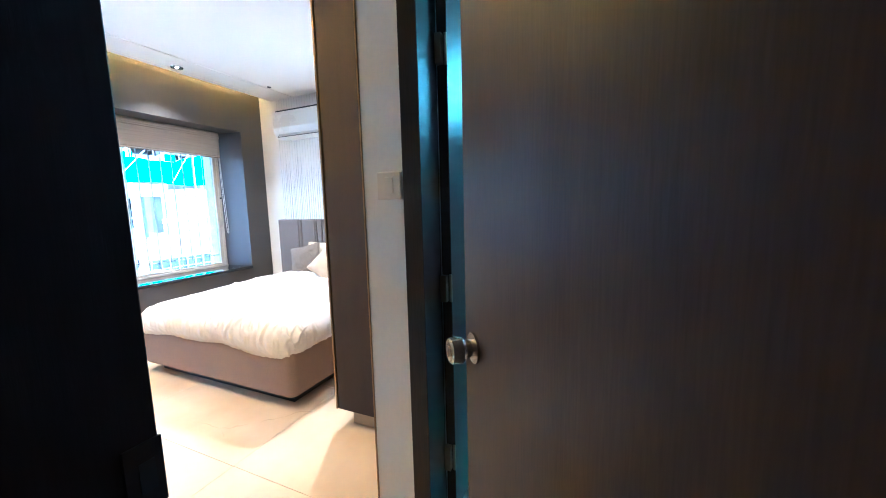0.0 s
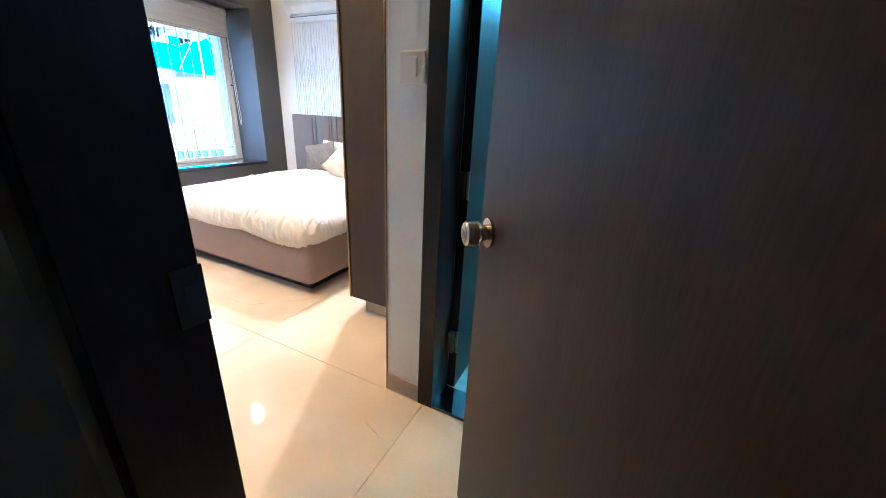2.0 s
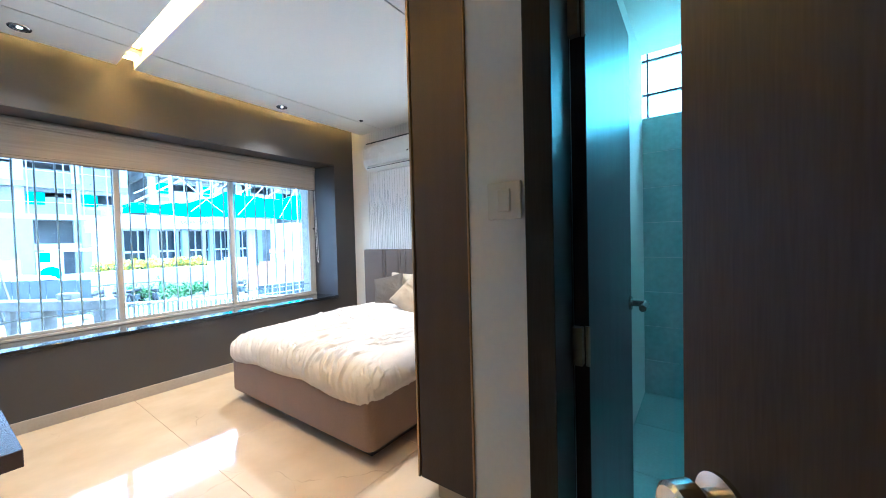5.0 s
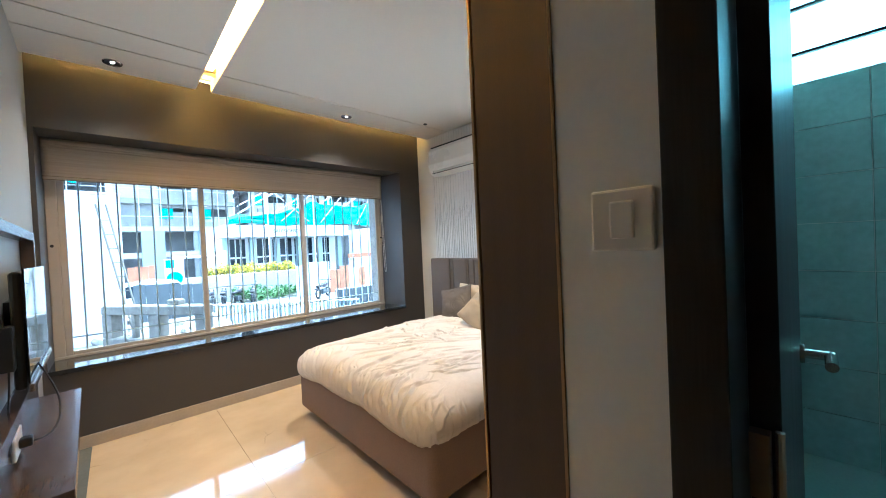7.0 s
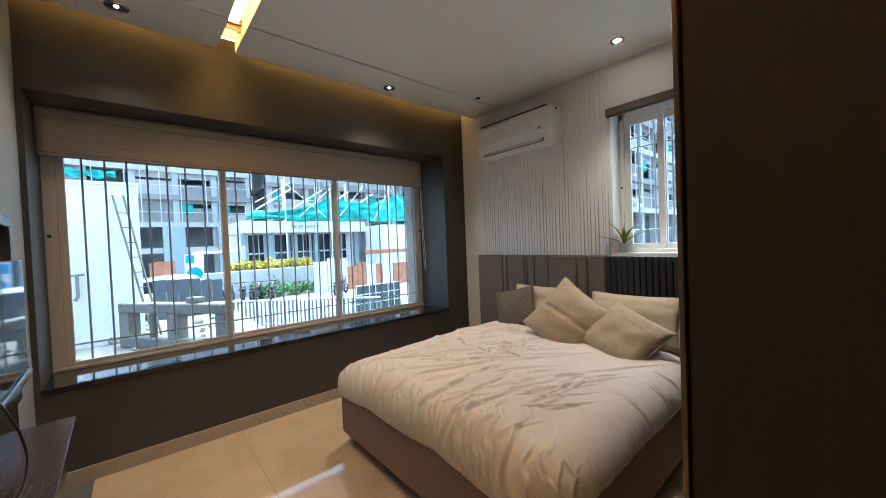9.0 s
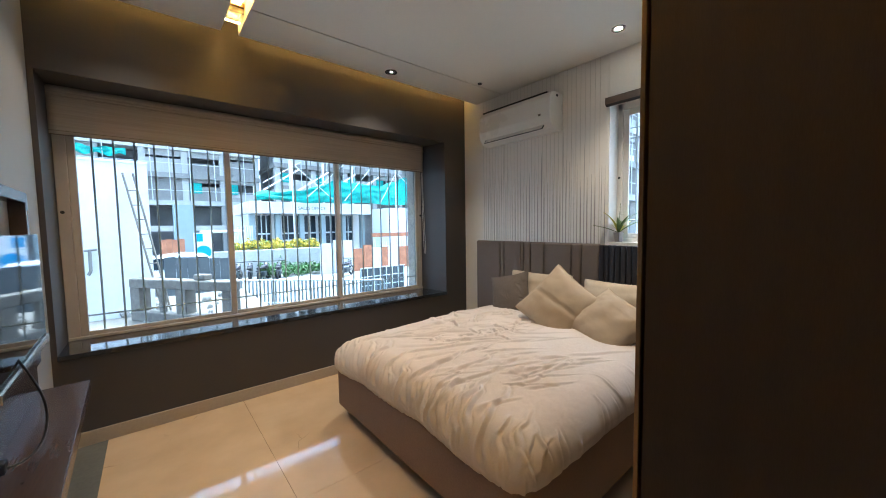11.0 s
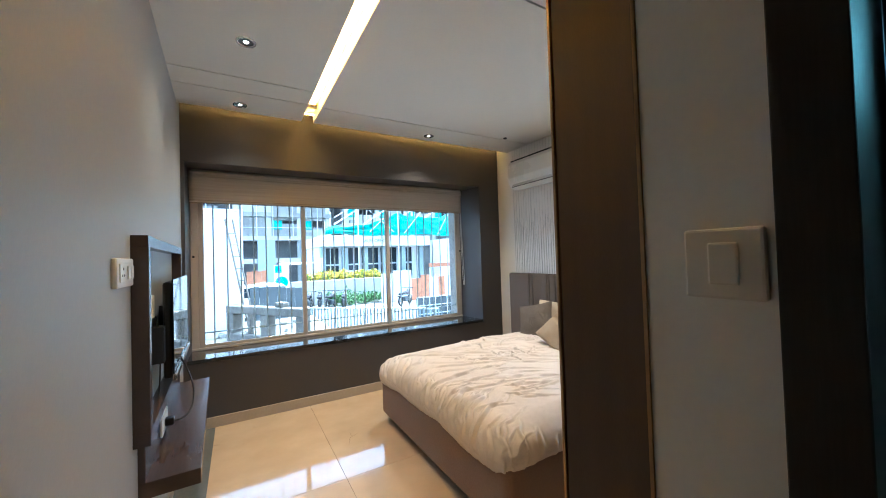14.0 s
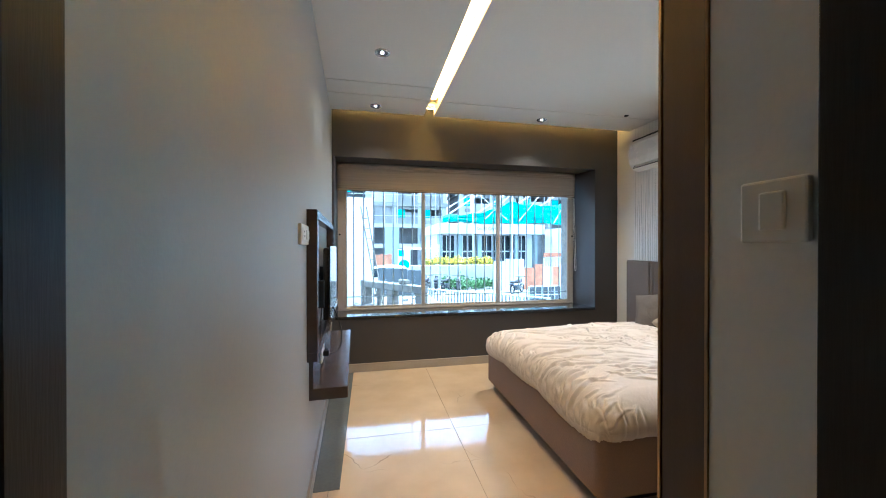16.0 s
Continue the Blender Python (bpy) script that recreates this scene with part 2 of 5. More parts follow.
# ceiling: panels with grooves, light slot and cove
CE = 3.80
SX0, SX1 = 0.925, 1.03
struct("ceiling", boxes(
    (-1.6, SX0, -1.6, 3.165, H, H + 0.05), (-0.1, SX0, 3.177, 3.41, H, H + 0.05), (-0.1, SX0, 3.422, CE, H, H + 0.05),
    (SX1, XR, -0.36, 1.715, H, H + 0.05), (SX1, XR, 1.727, 3.425, H, H + 0.05), (SX1, XR, 3.437, CE, H, H + 0.05), (SX0, SX1, -0.36, 0.8, H, H + 0.05),
    (SX1, 1.13, -1.6, -0.36, H, H + 0.05)), M_CEIL, "white painted false ceiling with fine grooves and a light slot", "ceiling")
struct("ceiling_slab", boxes((-1.6, XR, -1.6, YW, 2.85, 3.0)), M_CEIL, "white painted slab above the false ceiling", "ceiling")
# bathroom shell
struct("bathroom_wall", boxes((XR, XR + 0.2, -0.9, 0.7, -0.15, 2.12), (XR, XR + 0.2, -0.9, -0.86, 2.12, 3.0), (XR, XR + 0.2, -0.86, 0.7, 2.98, 3.1), (1.12, XR + 0.2, -1.05, -0.9, -0.15, 3.0)), M_CREAM, "tiled bathroom wall", "wall")
# corridor outside the entry
struct("corridor_wall", boxes((-1.75, -1.6, -1.7, 1.7, -0.15, 3.0), (-1.6, 1.12, -1.75, -1.6, -0.15, 3.0), (-1.6, 0.0, 1.55, 1.7, -0.15, 3.0), (1.0, 1.12, -1.6, -0.9, -0.15, 3.0)), M_CREAM, "plain cream corridor wall", "wall")

# ---- more materials ----
M_BEDFAB = mat("brown_suede_upholstery", (0.245, 0.163, 0.113), 0.85, vary=0.12, scale=5, fine=120, bump=0.5, bump_scale=500)
M_HEADFAB = mat("taupe_suede_headboard", (0.158, 0.126, 0.105), 0.8, vary=0.10, scale=4, fine=120, bump=0.5, bump_scale=500)
M_NAVY = mat("dark_fluted_laminate", (0.022, 0.021, 0.026), 0.4, vary=0.12)
M_DUVET = mat("ivory_cotton_duvet", (0.66, 0.585, 0.525), 0.9, vary=0.05, scale=3, fine=150, bump=0.35, bump_scale=700)
M_SHEET = mat("cream_cotton", (0.57, 0.475, 0.35), 0.9, vary=0.05, bump=0.3, bump_scale=600)
M_CUSHION = mat("beige_linen_cushion", (0.45, 0.35, 0.235), 0.85, vary=0.07, scale=6, fine=200, bump=0.5, bump_scale=700)
M_BLIND = mat("beige_linen_blind", (0.47, 0.41, 0.335), 0.85, vary=0.14, scale=5, fine=26, stretch=(0.25, 1, 14), bump=0.6, bump_scale=60)
M_SEAM = mat("brown_blind_seam", (0.20, 0.16, 0.12), 0.85, vary=0.1)
M_STEEL = mat("brushed_steel", (0.46, 0.43, 0.40), 0.26, metal=1.0, vary=0.06)
M_HINGE = mat("antique_steel_hinge", (0.30, 0.24, 0.18), 0.35, metal=0.9, vary=0.1)
M_STRIKE = mat("dark_bronzed_strike_plate", (0.05, 0.042, 0.036), 0.45, metal=0.6, vary=0.2, scale=20)
M_BARS = mat("grey_painted_window_bars", (0.30, 0.32, 0.33), 0.5, vary=0.15, scale=12)
M_CREAMPL = mat("cream_switch_plastic", (0.70, 0.65, 0.575), 0.35, vary=0.02)
M_AC = mat("white_air_conditioner_plastic", (0.72, 0.70, 0.65), 0.28, vary=0.02)
# dark small parts, and dark plates that paint the shade inside holes and slots
M_DARKSLOT = mat("dark_plastic_and_hole_shade", (0.03, 0.03, 0.03), 0.6, vary=0.1)
M_SCREEN = mat("glossy_black_screen", (0.008, 0.008, 0.01), 0.04, vary=0.05)
M_TVWOOD = mat("dark_walnut_laminate", (0.070, 0.047, 0.039), 0.24, vary=0.14, scale=3, fine=30, stretch=(8, 0.6, 8))
M_WSTRIPE = mat("white_wallpaper_stripe", (0.80, 0.79, 0.77), 0.45, vary=0.03)
M_GSTRIPE = mat("grey_wallpaper_stripe", (0.36, 0.35, 0.34), 0.5, vary=0.05)
M_GLINE = mat("shaded_wallpaper_line", (0.67, 0.64, 0.595), 0.6, vary=0.05)
M_POT = mat("grey_ceramic_pot", (0.42, 0.42, 0.40), 0.5, vary=0.06)
M_LEAF = mat("green_leaf", (0.10, 0.16, 0.03), 0.45, vary=0.25, scale=20)
M_LEAFY = mat("yellow_green_leaf", (0.42, 0.38, 0.06), 0.45, vary=0.2, scale=20)
M_PETAL = mat("white_petal", (0.75, 0.72, 0.68), 0.6, vary=0.05)
# the bathroom's teal light is put into the wall and floor tile colours
M_TILE = mat("teal_lit_wall_tile", (0.47, 0.58, 0.545), 0.25, vary=0.14, scale=3, fine=30, rand=0.05)
M_GROUT = mat("dark_grout", (0.10, 0.11, 0.11), 0.8)
M_BFLOOR = mat("teal_lit_floor_tile", (0.48, 0.60, 0.57), 0.18, vary=0.08, rand=0.04)
G_STRIP = glow("warm_led_strip", (1.0, 0.50, 0.075), 3.0)
G_COVE = glow("amber_cove_led", (1.0, 0.52, 0.10), 5.2)
G_SPOT = glow("lit_downlight_lens", (1.0, 0.80, 0.52), 14.0)
M_FROST = glass("tinted_louvre_glass", (0.48, 0.95, 0.79), 0.25)


def quilt_cushion():
    """Brown cushion fabric with a woven lozenge relief."""
    m = mat("brown_woven_cushion", (0.19, 0.155, 0.125), 0.9, vary=0.12, bump=0.4, bump_scale=500)
    n, l = m.node_tree.nodes, m.node_tree.links
    tc = n.new("ShaderNodeTexCoord")
    w = n.new("ShaderNodeTexVoronoi")
    w.distance, w.inputs["Scale"].default_value, w.inputs["Randomness"].default_value = "MANHATTAN", 7.0, 0.0
    l.new(tc.outputs["Object"], w.inputs["Vector"])
    sn = n.new("ShaderNodeMath")
    sn.operation = "SINE"
    mu = n.new("ShaderNodeMath")
    mu.operation = "MULTIPLY"
    mu.inputs[1].default_value = 55.0
    l.new(w.outputs["Distance"], mu.inputs[0])
    l.new(mu.outputs[0], sn.inputs[0])
    bp = n.new("ShaderNodeBump")
    bp.inputs["Strength"].default_value, bp.inputs["Distance"].default_value = 0.8, 0.004
    l.new(sn.outputs[0], bp.inputs["Height"])
    l.new(bp.outputs["Normal"], n["Principled BSDF"].inputs["Normal"])
    return m


M_BROWNCUSH = quilt_cushion()


def prism(bm, pts, y0, y1, axis="y"):
    """Extrude a polygon of (x, z) points from y0 to y1."""
    a = [bm.verts.new((p[0], y0, p[1])) for p in pts]
    b = [bm.verts.new((p[0], y1, p[1])) for p in pts]
    n = len(pts)
    bm.faces.new(a)
    bm.faces.new(list(reversed(b)))
    for i in range(n):
        bm.faces.new((a[i], b[i], b[(i + 1) % n], a[(i + 1) % n]))
    return bm


# ---- window in the deep recess ----
def wide_window():
    w = thing("window_1", (1.5, 4.40, WZ0), "three-pane sliding window in off-white frame with clear glass", "window", kind="structure")
    y0, y1 = 4.365, 4.43
    x0, x1, z0, z1 = WX0, 2.94, WZ0, 2.195
    part("window_frame", boxes((x0, x1, y0 - 0.01, y1, z0, z0 + 0.020), (x0, x1, y0, y1, z1 - 0.06, z1), (x0, x0 + 0.06, y0, y1, z0 + 0.020, z1 - 0.06), (x1 - 0.032, x1, y0, y1, z0 + 0.020, z1 - 0.06), bevel=0.004), M_UPVC, w)
    edges = [(x0 + 0.06, 1.03), (0.995, 1.955), (1.92, x1 - 0.032)]
    for i, (a, b) in enumerate(edges):
        dy = 0.03 if i == 1 else 0.0
        s0, s1 = y0 + 0.008 + dy * 0.5, y0 + 0.034 + dy * 0.5
        sash = part("sash", boxes((a, a + 0.04, s0, s1, z0 + 0.020, z1 - 0.06), (b - 0.04, b, s0, s1, z0 + 0.020, z1 - 0.06), (a + 0.04, b - 0.04, s0, s1, z0 + 0.020, z0 + 0.046), (a + 0.04, b - 0.04, s0, s1, z1 - 0.10, z1 - 0.06), bevel=0.004), M_UPVC, w)
        pane = part("pane", boxes((a + 0.04, b - 0.04, (s0 + s1) / 2 - 0.002, (s0 + s1) / 2 + 0.002, z0 + 0.046, z1 - 0.10)), M_GLASS, sash)
        pane.visible_shadow = False
    for x in (x0 + 0.022, x1 - 0.016):
        part("latch", rod(bmesh.new(), (x, y0 - 0.006, 1.42), (x, y0 + 0.004, 1.42), 0.011), M_BLACK, w)


wide_window()
rv = bmesh.new()
for z in (WZ0, WZ1):
    rv.faces.new([rv.verts.new((x, y, z)) for x, y in ((WX1, YW + 0.006), (WX1, 4.432), (2.941, 4.432), (2.941, 4.37))])
rv.verts.ensure_lookup_table()
for i in range(4):
    j = (i + 1) % 4
    rv.faces.new([rv.verts[k] for k in (i, j, j + 4, i + 4)])
struct("window_reveal", rv, M_CHARCOAL, "splayed charcoal plaster reveal of the window recess", "wall")


def bars():
    g = thing("window_grille", (1.5, 4.50, WZ0), "grey painted steel bars outside the wide window", "grille")
    x = 0.10
    while x < 2.97:
        part("bar", rod(bmesh.new(), (x, 4.505, WZ0 - 0.03), (x, 4.505, WZ1), 0.0062, 8), M_BARS, g)
        x += 0.1135
    for z in (0.70, 1.98):
        part("cross_bar", rod(bmesh.new(), (WX0, 4.518, z), (WX1, 4.518, z), 0.006, 8), M_BARS, g)
    return g


bars()
struct("outer_sill", boxes((WX0, WX1, 4.43, 4.62, WZ0 - 0.06, WZ0 - 0.005), bevel=0.005), mat("pale_concrete_sill", (0.48, 0.47, 0.45), 0.8, vary=0.15, scale=9), "pale weathered concrete sill outside the window", "sill")
struct("outer_reveal", boxes((2.945, 3.0, 4.435, 4.66, WZ0, WZ1)), mat("rough_grey_plaster", (0.40, 0.39, 0.38), 0.95, vary=0.35, scale=14, bump=1.0, bump_scale=60), "rough grey plaster reveal outside the window", "wall")


def roman_blind():
    b = thing("roman_blind", (1.5, 4.30, 2.19), "beige linen roman blind pulled up under the recess soffit", "blind")
    x0, x1 = 0.05, 2.895
    part("headrail", boxes((x0, x1, 4.27, 4.33, 2.165, 2.198), bevel=0.004), M_BLIND, b)

    def cloth(z0, z1, y_top, y_bot, bulge, sag, seed, n=70, rows_n=10):
        """A sheet of linen between two heights, a little wavy and 3 mm thick."""
        bm = bmesh.new()
        rows = []
        for k in range(rows_n + 1):
            f = k / rows_n
            row = []
            for j in range(n + 1):
                u = j / n
                x = x0 + (x1 - x0) * u
                z = z0 + (z1 - z0) * f - sag * (math.sin(math.pi * u) + 0.35 * noise.noise((x * 2.3, seed, 0))) * (1 - f)
                y = y_bot + (y_top - y_bot) * f - bulge * math.sin(math.pi * f) + 0.0025 * noise.noise((x * 2.2, z * 5, seed))
                row.append(bm.verts.new((x, y, z)))
            rows.append(row)
        for k in range(rows_n):
            for j in range(n):
                bm.faces.new((rows[k][j], rows[k][j + 1], rows[k + 1][j + 1], rows[k + 1][j]))
        ex = bmesh.ops.extrude_face_region(bm, geom=list(bm.faces))
        bmesh.ops.translate(bm, verts=[v for v in ex["geom"] if isinstance(v, bmesh.types.BMVert)], vec=(0, 0.003, 0))
        return bm

    part("panel", cloth(1.902, 2.135, 4.252, 4.262, 0.003, 0.003, 1), M_BLIND, b, smooth=True)
    for k in range(3):
        z = 2.118 + 0.020 * k
        part("tuck", cloth(z, z + 0.026, 4.252, 4.240 + 0.003 * k, 0.002, 0.002, 3 + k, rows_n=3), M_BLIND, b, smooth=True)
    part("valance", cloth(2.158, 2.197, 4.262, 4.250, 0.002, 0.0015, 9, rows_n=4), M_BLIND, b, smooth=True)
    part("seam", rod(bmesh.new(), (x0, 4.2585, 1.922), (x1, 4.2585, 1.922), 0.0015, 6), M_SEAM, b)
    part("bottom_rod", rod(bmesh.new(), (x0, 4.2665, 1.902), (x1, 4.2665, 1.902), 0.006), M_SEAM, b)
    tube("cord", [(2.905, 4.30, 2.17), (2.908, 4.30, 1.6), (2.912, 4.29, 1.15), (2.915, 4.285, 1.00), (2.928, 4.285, 0.97), (2.938, 4.285, 1.02), (2.932, 4.30, 1.3), (2.915, 4.30, 1.9), (2.91, 4.30, 2.17)], 0.003, M_WHITEPLASTIC, b, "thin white pull cord")


roman_blind()


# ---- bed ----
def bed():
    b = thing("bed", (2.3, 2.53, 0), "double bed base in brown suede on a dark recessed plinth", "bed")
    bm = bmesh.new()
    box(bm, 1.435, 3.19, 1.725, 3.335, 0.086, 0.43)
    vert = [e for e in bm.edges if abs(e.verts[0].co.z - e.verts[1].co.z) > 0.1]
    bmesh.ops.bevel(bm, geom=vert, offset=0.05, segments=6, affect="EDGES", profile=0.5)
    rim = [e for e in bm.edges if abs(e.verts[0].co.z - e.verts[1].co.z) < 0.001]
    bmesh.ops.bevel(bm, geom=rim, offset=0.012, segments=2, affect="EDGES", profile=0.5)
    part("base", bm, M_BEDFAB, b, smooth=False)
    part("plinth", boxes((1.53, 3.15, 1.82, 3.24, 0.0, 0.086)), M_BLACK, b, "dark recessed plinth")
    part("mattress", boxes((1.54, 3.19, 1.83, 3.23, 0.43, 0.495), bevel=0.025), M_SHEET, b, "cream fitted mattress")


bed()


def cover_shape(p, r):
    """Inward offset and drop of a cloth that lies flat, turns over a round edge and hangs."""
    q = r * math.pi / 2
    if p >= q:
        return p - q + r, 0.0
    if p >= 0:
        a = p / r
        return r * (1 - math.cos(a)), r * (1 - math.sin(a))
    return 0.012 * min(1, -p / 0.2), r - p


def duvet():
    x0, y0, y1, zt, r = 1.405, 1.70, 3.345, 0.56, 0.15
    hang = 0.03
    ns, nt = 330, 380
    ls = (2.86 - x0) + r * (math.pi / 2 - 1) + hang
    wt = (y1 - y0) + 2 * r * (math.pi / 2 - 1)
    bm = bmesh.new()
    grid = []
    for i in range(ns + 1):
        row = []
        for j in range(nt + 1):
            tt = -hang + (wt + 2 * hang) * j / nt
            hem = 0.035 * noise.noise((tt * 2.1, 3.1, 0)) + 0.008 * noise.noise((tt * 6, 1.0, 0))
            s = -(hang + hem) + (ls + hem) * i / ns
            # the head edge runs unevenly
            if i > ns * 0.8:
                s += 0.06 * noise.noise((tt * 3.0, 8.0, 0)) * (i / ns - 0.8) * 5
            side = min(tt, wt - tt)
            if side < 0:
                side *= 1 + 0.25 * noise.noise((s * 2.3, 6.0, 0))
            os_, ds = cover_shape(s, r)
            ot, dt = cover_shape(side, r)
            q = r * math.pi / 2
            both = s < q and side < q
            if both:
                # round the corner: turn both ways at once, measured from the corner's centre
                vx, vy = q - s, q - side
                ln = max(1e-6, math.hypot(vx, vy))
                oc, dc = cover_shape(q - (vx ** 9 + vy ** 9) ** (1 / 9), r)
                sq = ((vx / ln) ** 2.6 + (vy / ln) ** 2.6) ** (-1 / 2.6)
                os_, ot = r - vx / ln * sq * (r - oc), r - vy / ln * sq * (r - oc)
            x = x0 + os_
            y = y0 + ot if tt < wt / 2 else y1 - ot
            z = zt - (dc if both else max(ds, dt))
            # soft belly and a slump towards the foot
            z += 0.018 * math.sin(math.pi * min(1, max(0, (y - y0) / (y1 - y0)))) - 0.035 * max(0, 1 - (x - x0) / 0.7) ** 2
            # the hem curls in under itself
            es = max(0.0, 1 - (ls * i / ns) / 0.07) ** 2
            et = max(0.0, 1 - (min(tt, wt - tt) + hang) / 0.07) ** 2
            cl = 0.035 * max(es, et)
            if both:
                x += cl * vx / ln
                y += cl * vy / ln * (1 if tt < wt / 2 else -1)
            else:
                x += 0.035 * es
                y += 0.035 * et * (1 if tt < wt / 2 else -1)
            row.append(bm.verts.new((x, y, z)))
        grid.append(row)
    for i in range(ns):
        for j in range(nt):
            bm.faces.new((grid[i][j], grid[i + 1][j], grid[i + 1][j + 1], grid[i][j + 1]))
    bm.normal_update()

    # creases are single folds laid over the spread cloth: a soft crest with a tighter valley beside it
    S, Tt = np.meshgrid(np.linspace(-hang, ls, ns + 1), np.linspace(-hang, wt + hang, nt + 1), indexing="ij")
    rng = random.Random(23)
    wob_s = sum(a_ * np.sin(S * f1 + Tt * f2 + ph) for a_, f1, f2, ph in ((0.020, 5.1, 7.3, 0.4), (0.012, 13.0, 9.0, 1.9), (0.006, 24.0, 31.0, 3.3), (0.003, 55.0, 43.0, 0.7)))
    wob_t = sum(a_ * np.sin(S * f1 + Tt * f2 + ph) for a_, f1, f2, ph in ((0.020, 7.7, 4.3, 2.4), (0.012, 8.0, 14.0, 0.9), (0.006, 29.0, 23.0, 1.3), (0.003, 47.0, 59.0, 2.7)))
    P, Q = S + wob_s, Tt + wob_t
    D = np.zeros_like(P)

    def crease(s0, t0, ang, length, width, amp):
        """One fold from (s0, t0) in direction ang, thinning out to its tip."""
        ca, sa = math.cos(ang), math.sin(ang)
        u = (P - s0) * ca + (Q - t0) * sa
        w = -(P - s0) * sa + (Q - t0) * ca
        f = np.clip(u / length, 0, 1)
        along = np.clip(u / (0.12 * length) + 0.5, 0, 1) * np.clip((1 - f) * 2.2, 0, 1)
        ww = 1.05 * width * (1.15 - 0.5 * f)
        q = w / ww
        D[:] += amp * along * (np.exp(-np.where(q > 0, 1.0, 2.6) * q * q) - 0.55 * np.exp(-3.5 * (q + 1.25) ** 2))

    # gathers that run in from the foot hem, leaning towards the window side
    t0 = 0.0
    while t0 < wt:
        crease(-0.05, t0, rng.uniform(0.12, 0.62), rng.uniform(0.14, 0.56), rng.uniform(0.009, 0.018), rng.uniform(0.006, 0.0125))
        if rng.random() < 0.7:
            crease(rng.uniform(0.0, 0.16), t0 + rng.uniform(-0.02, 0.02), rng.uniform(0.2, 0.8), rng.uniform(0.10, 0.28), rng.uniform(0.007, 0.012), rng.uniform(0.004, 0.009))
        t0 += rng.uniform(0.028, 0.062)
    # the same along both sides, sparser
    for side in (0, 1):
        s0 = 0.12
        while s0 < ls - 0.05:
            ang = rng.uniform(1.15, 1.75)
            crease(s0, -0.05 if side == 0 else wt + 0.05, ang if side == 0 else -ang, rng.uniform(0.10, 0.30), rng.uniform(0.010, 0.018), rng.uniform(0.005, 0.011))
            s0 += rng.uniform(0.045, 0.11)
    # long loose wrinkles across the middle
    for i in range(72):
        crease(rng.uniform(0.15, 1.0), rng.uniform(0.35, 1.55), rng.uniform(-0.75, -0.05), rng.uniform(0.18, 0.55), rng.uniform(0.009, 0.019), rng.uniform(0.003, 0.0085))
    # a pulled patch near the middle of the foot half, and crumpled cloth by the window-side pillow
    for i in range(12):
        crease(rng.uniform(0.42, 0.85), rng.uniform(0.75, 1.25), rng.uniform(-0.9, 0.5), rng.uniform(0.10, 0.26), rng.uniform(0.007, 0.013), rng.uniform(0.004, 0.010))
    for i in range(46):
        crease(rng.uniform(0.85, 1.48), rng.uniform(0.95, 1.72), rng.uniform(-3.1, 3.1), rng.uniform(0.08, 0.26), rng.uniform(0.007, 0.014), rng.uniform(0.005, 0.0125))
    D = 0.026 * np.tanh(1.35 * D / 0.026)
    D *= np.clip(np.minimum(np.minimum(S + hang, Tt + hang), wt + hang - Tt) / 0.10, 0.25, 1)
    D *= 1 - 0.6 * np.exp(-(S ** 2 + Tt ** 2) / 0.035)
    for i, row in enumerate(grid):
        for j, v in enumerate(row):
            x, y, z = v.co
            d = float(D[i, j]) + 0.010 * noise.noise((x * 2.3, y * 2.3, 6)) + 0.004 * noise.noise((x * 7, y * 7, 3)) + 0.0008 * noise.noise((x * 40, y * 40, z * 40))
            v.co += v.normal * d
    ex = bmesh.ops.extrude_face_region(bm, geom=list(bm.faces))
    for v in [q for q in ex["geom"] if isinstance(q, bmesh.types.BMVert)]:
        v.co.z -= 0.018
    th = thing("duvet", (2.2, 2.53, 0.57), "rumpled ivory cotton duvet spread over the bed", "duvet")
    part("cover", bm, M_DUVET, th, smooth=True)
    return th


duvet()


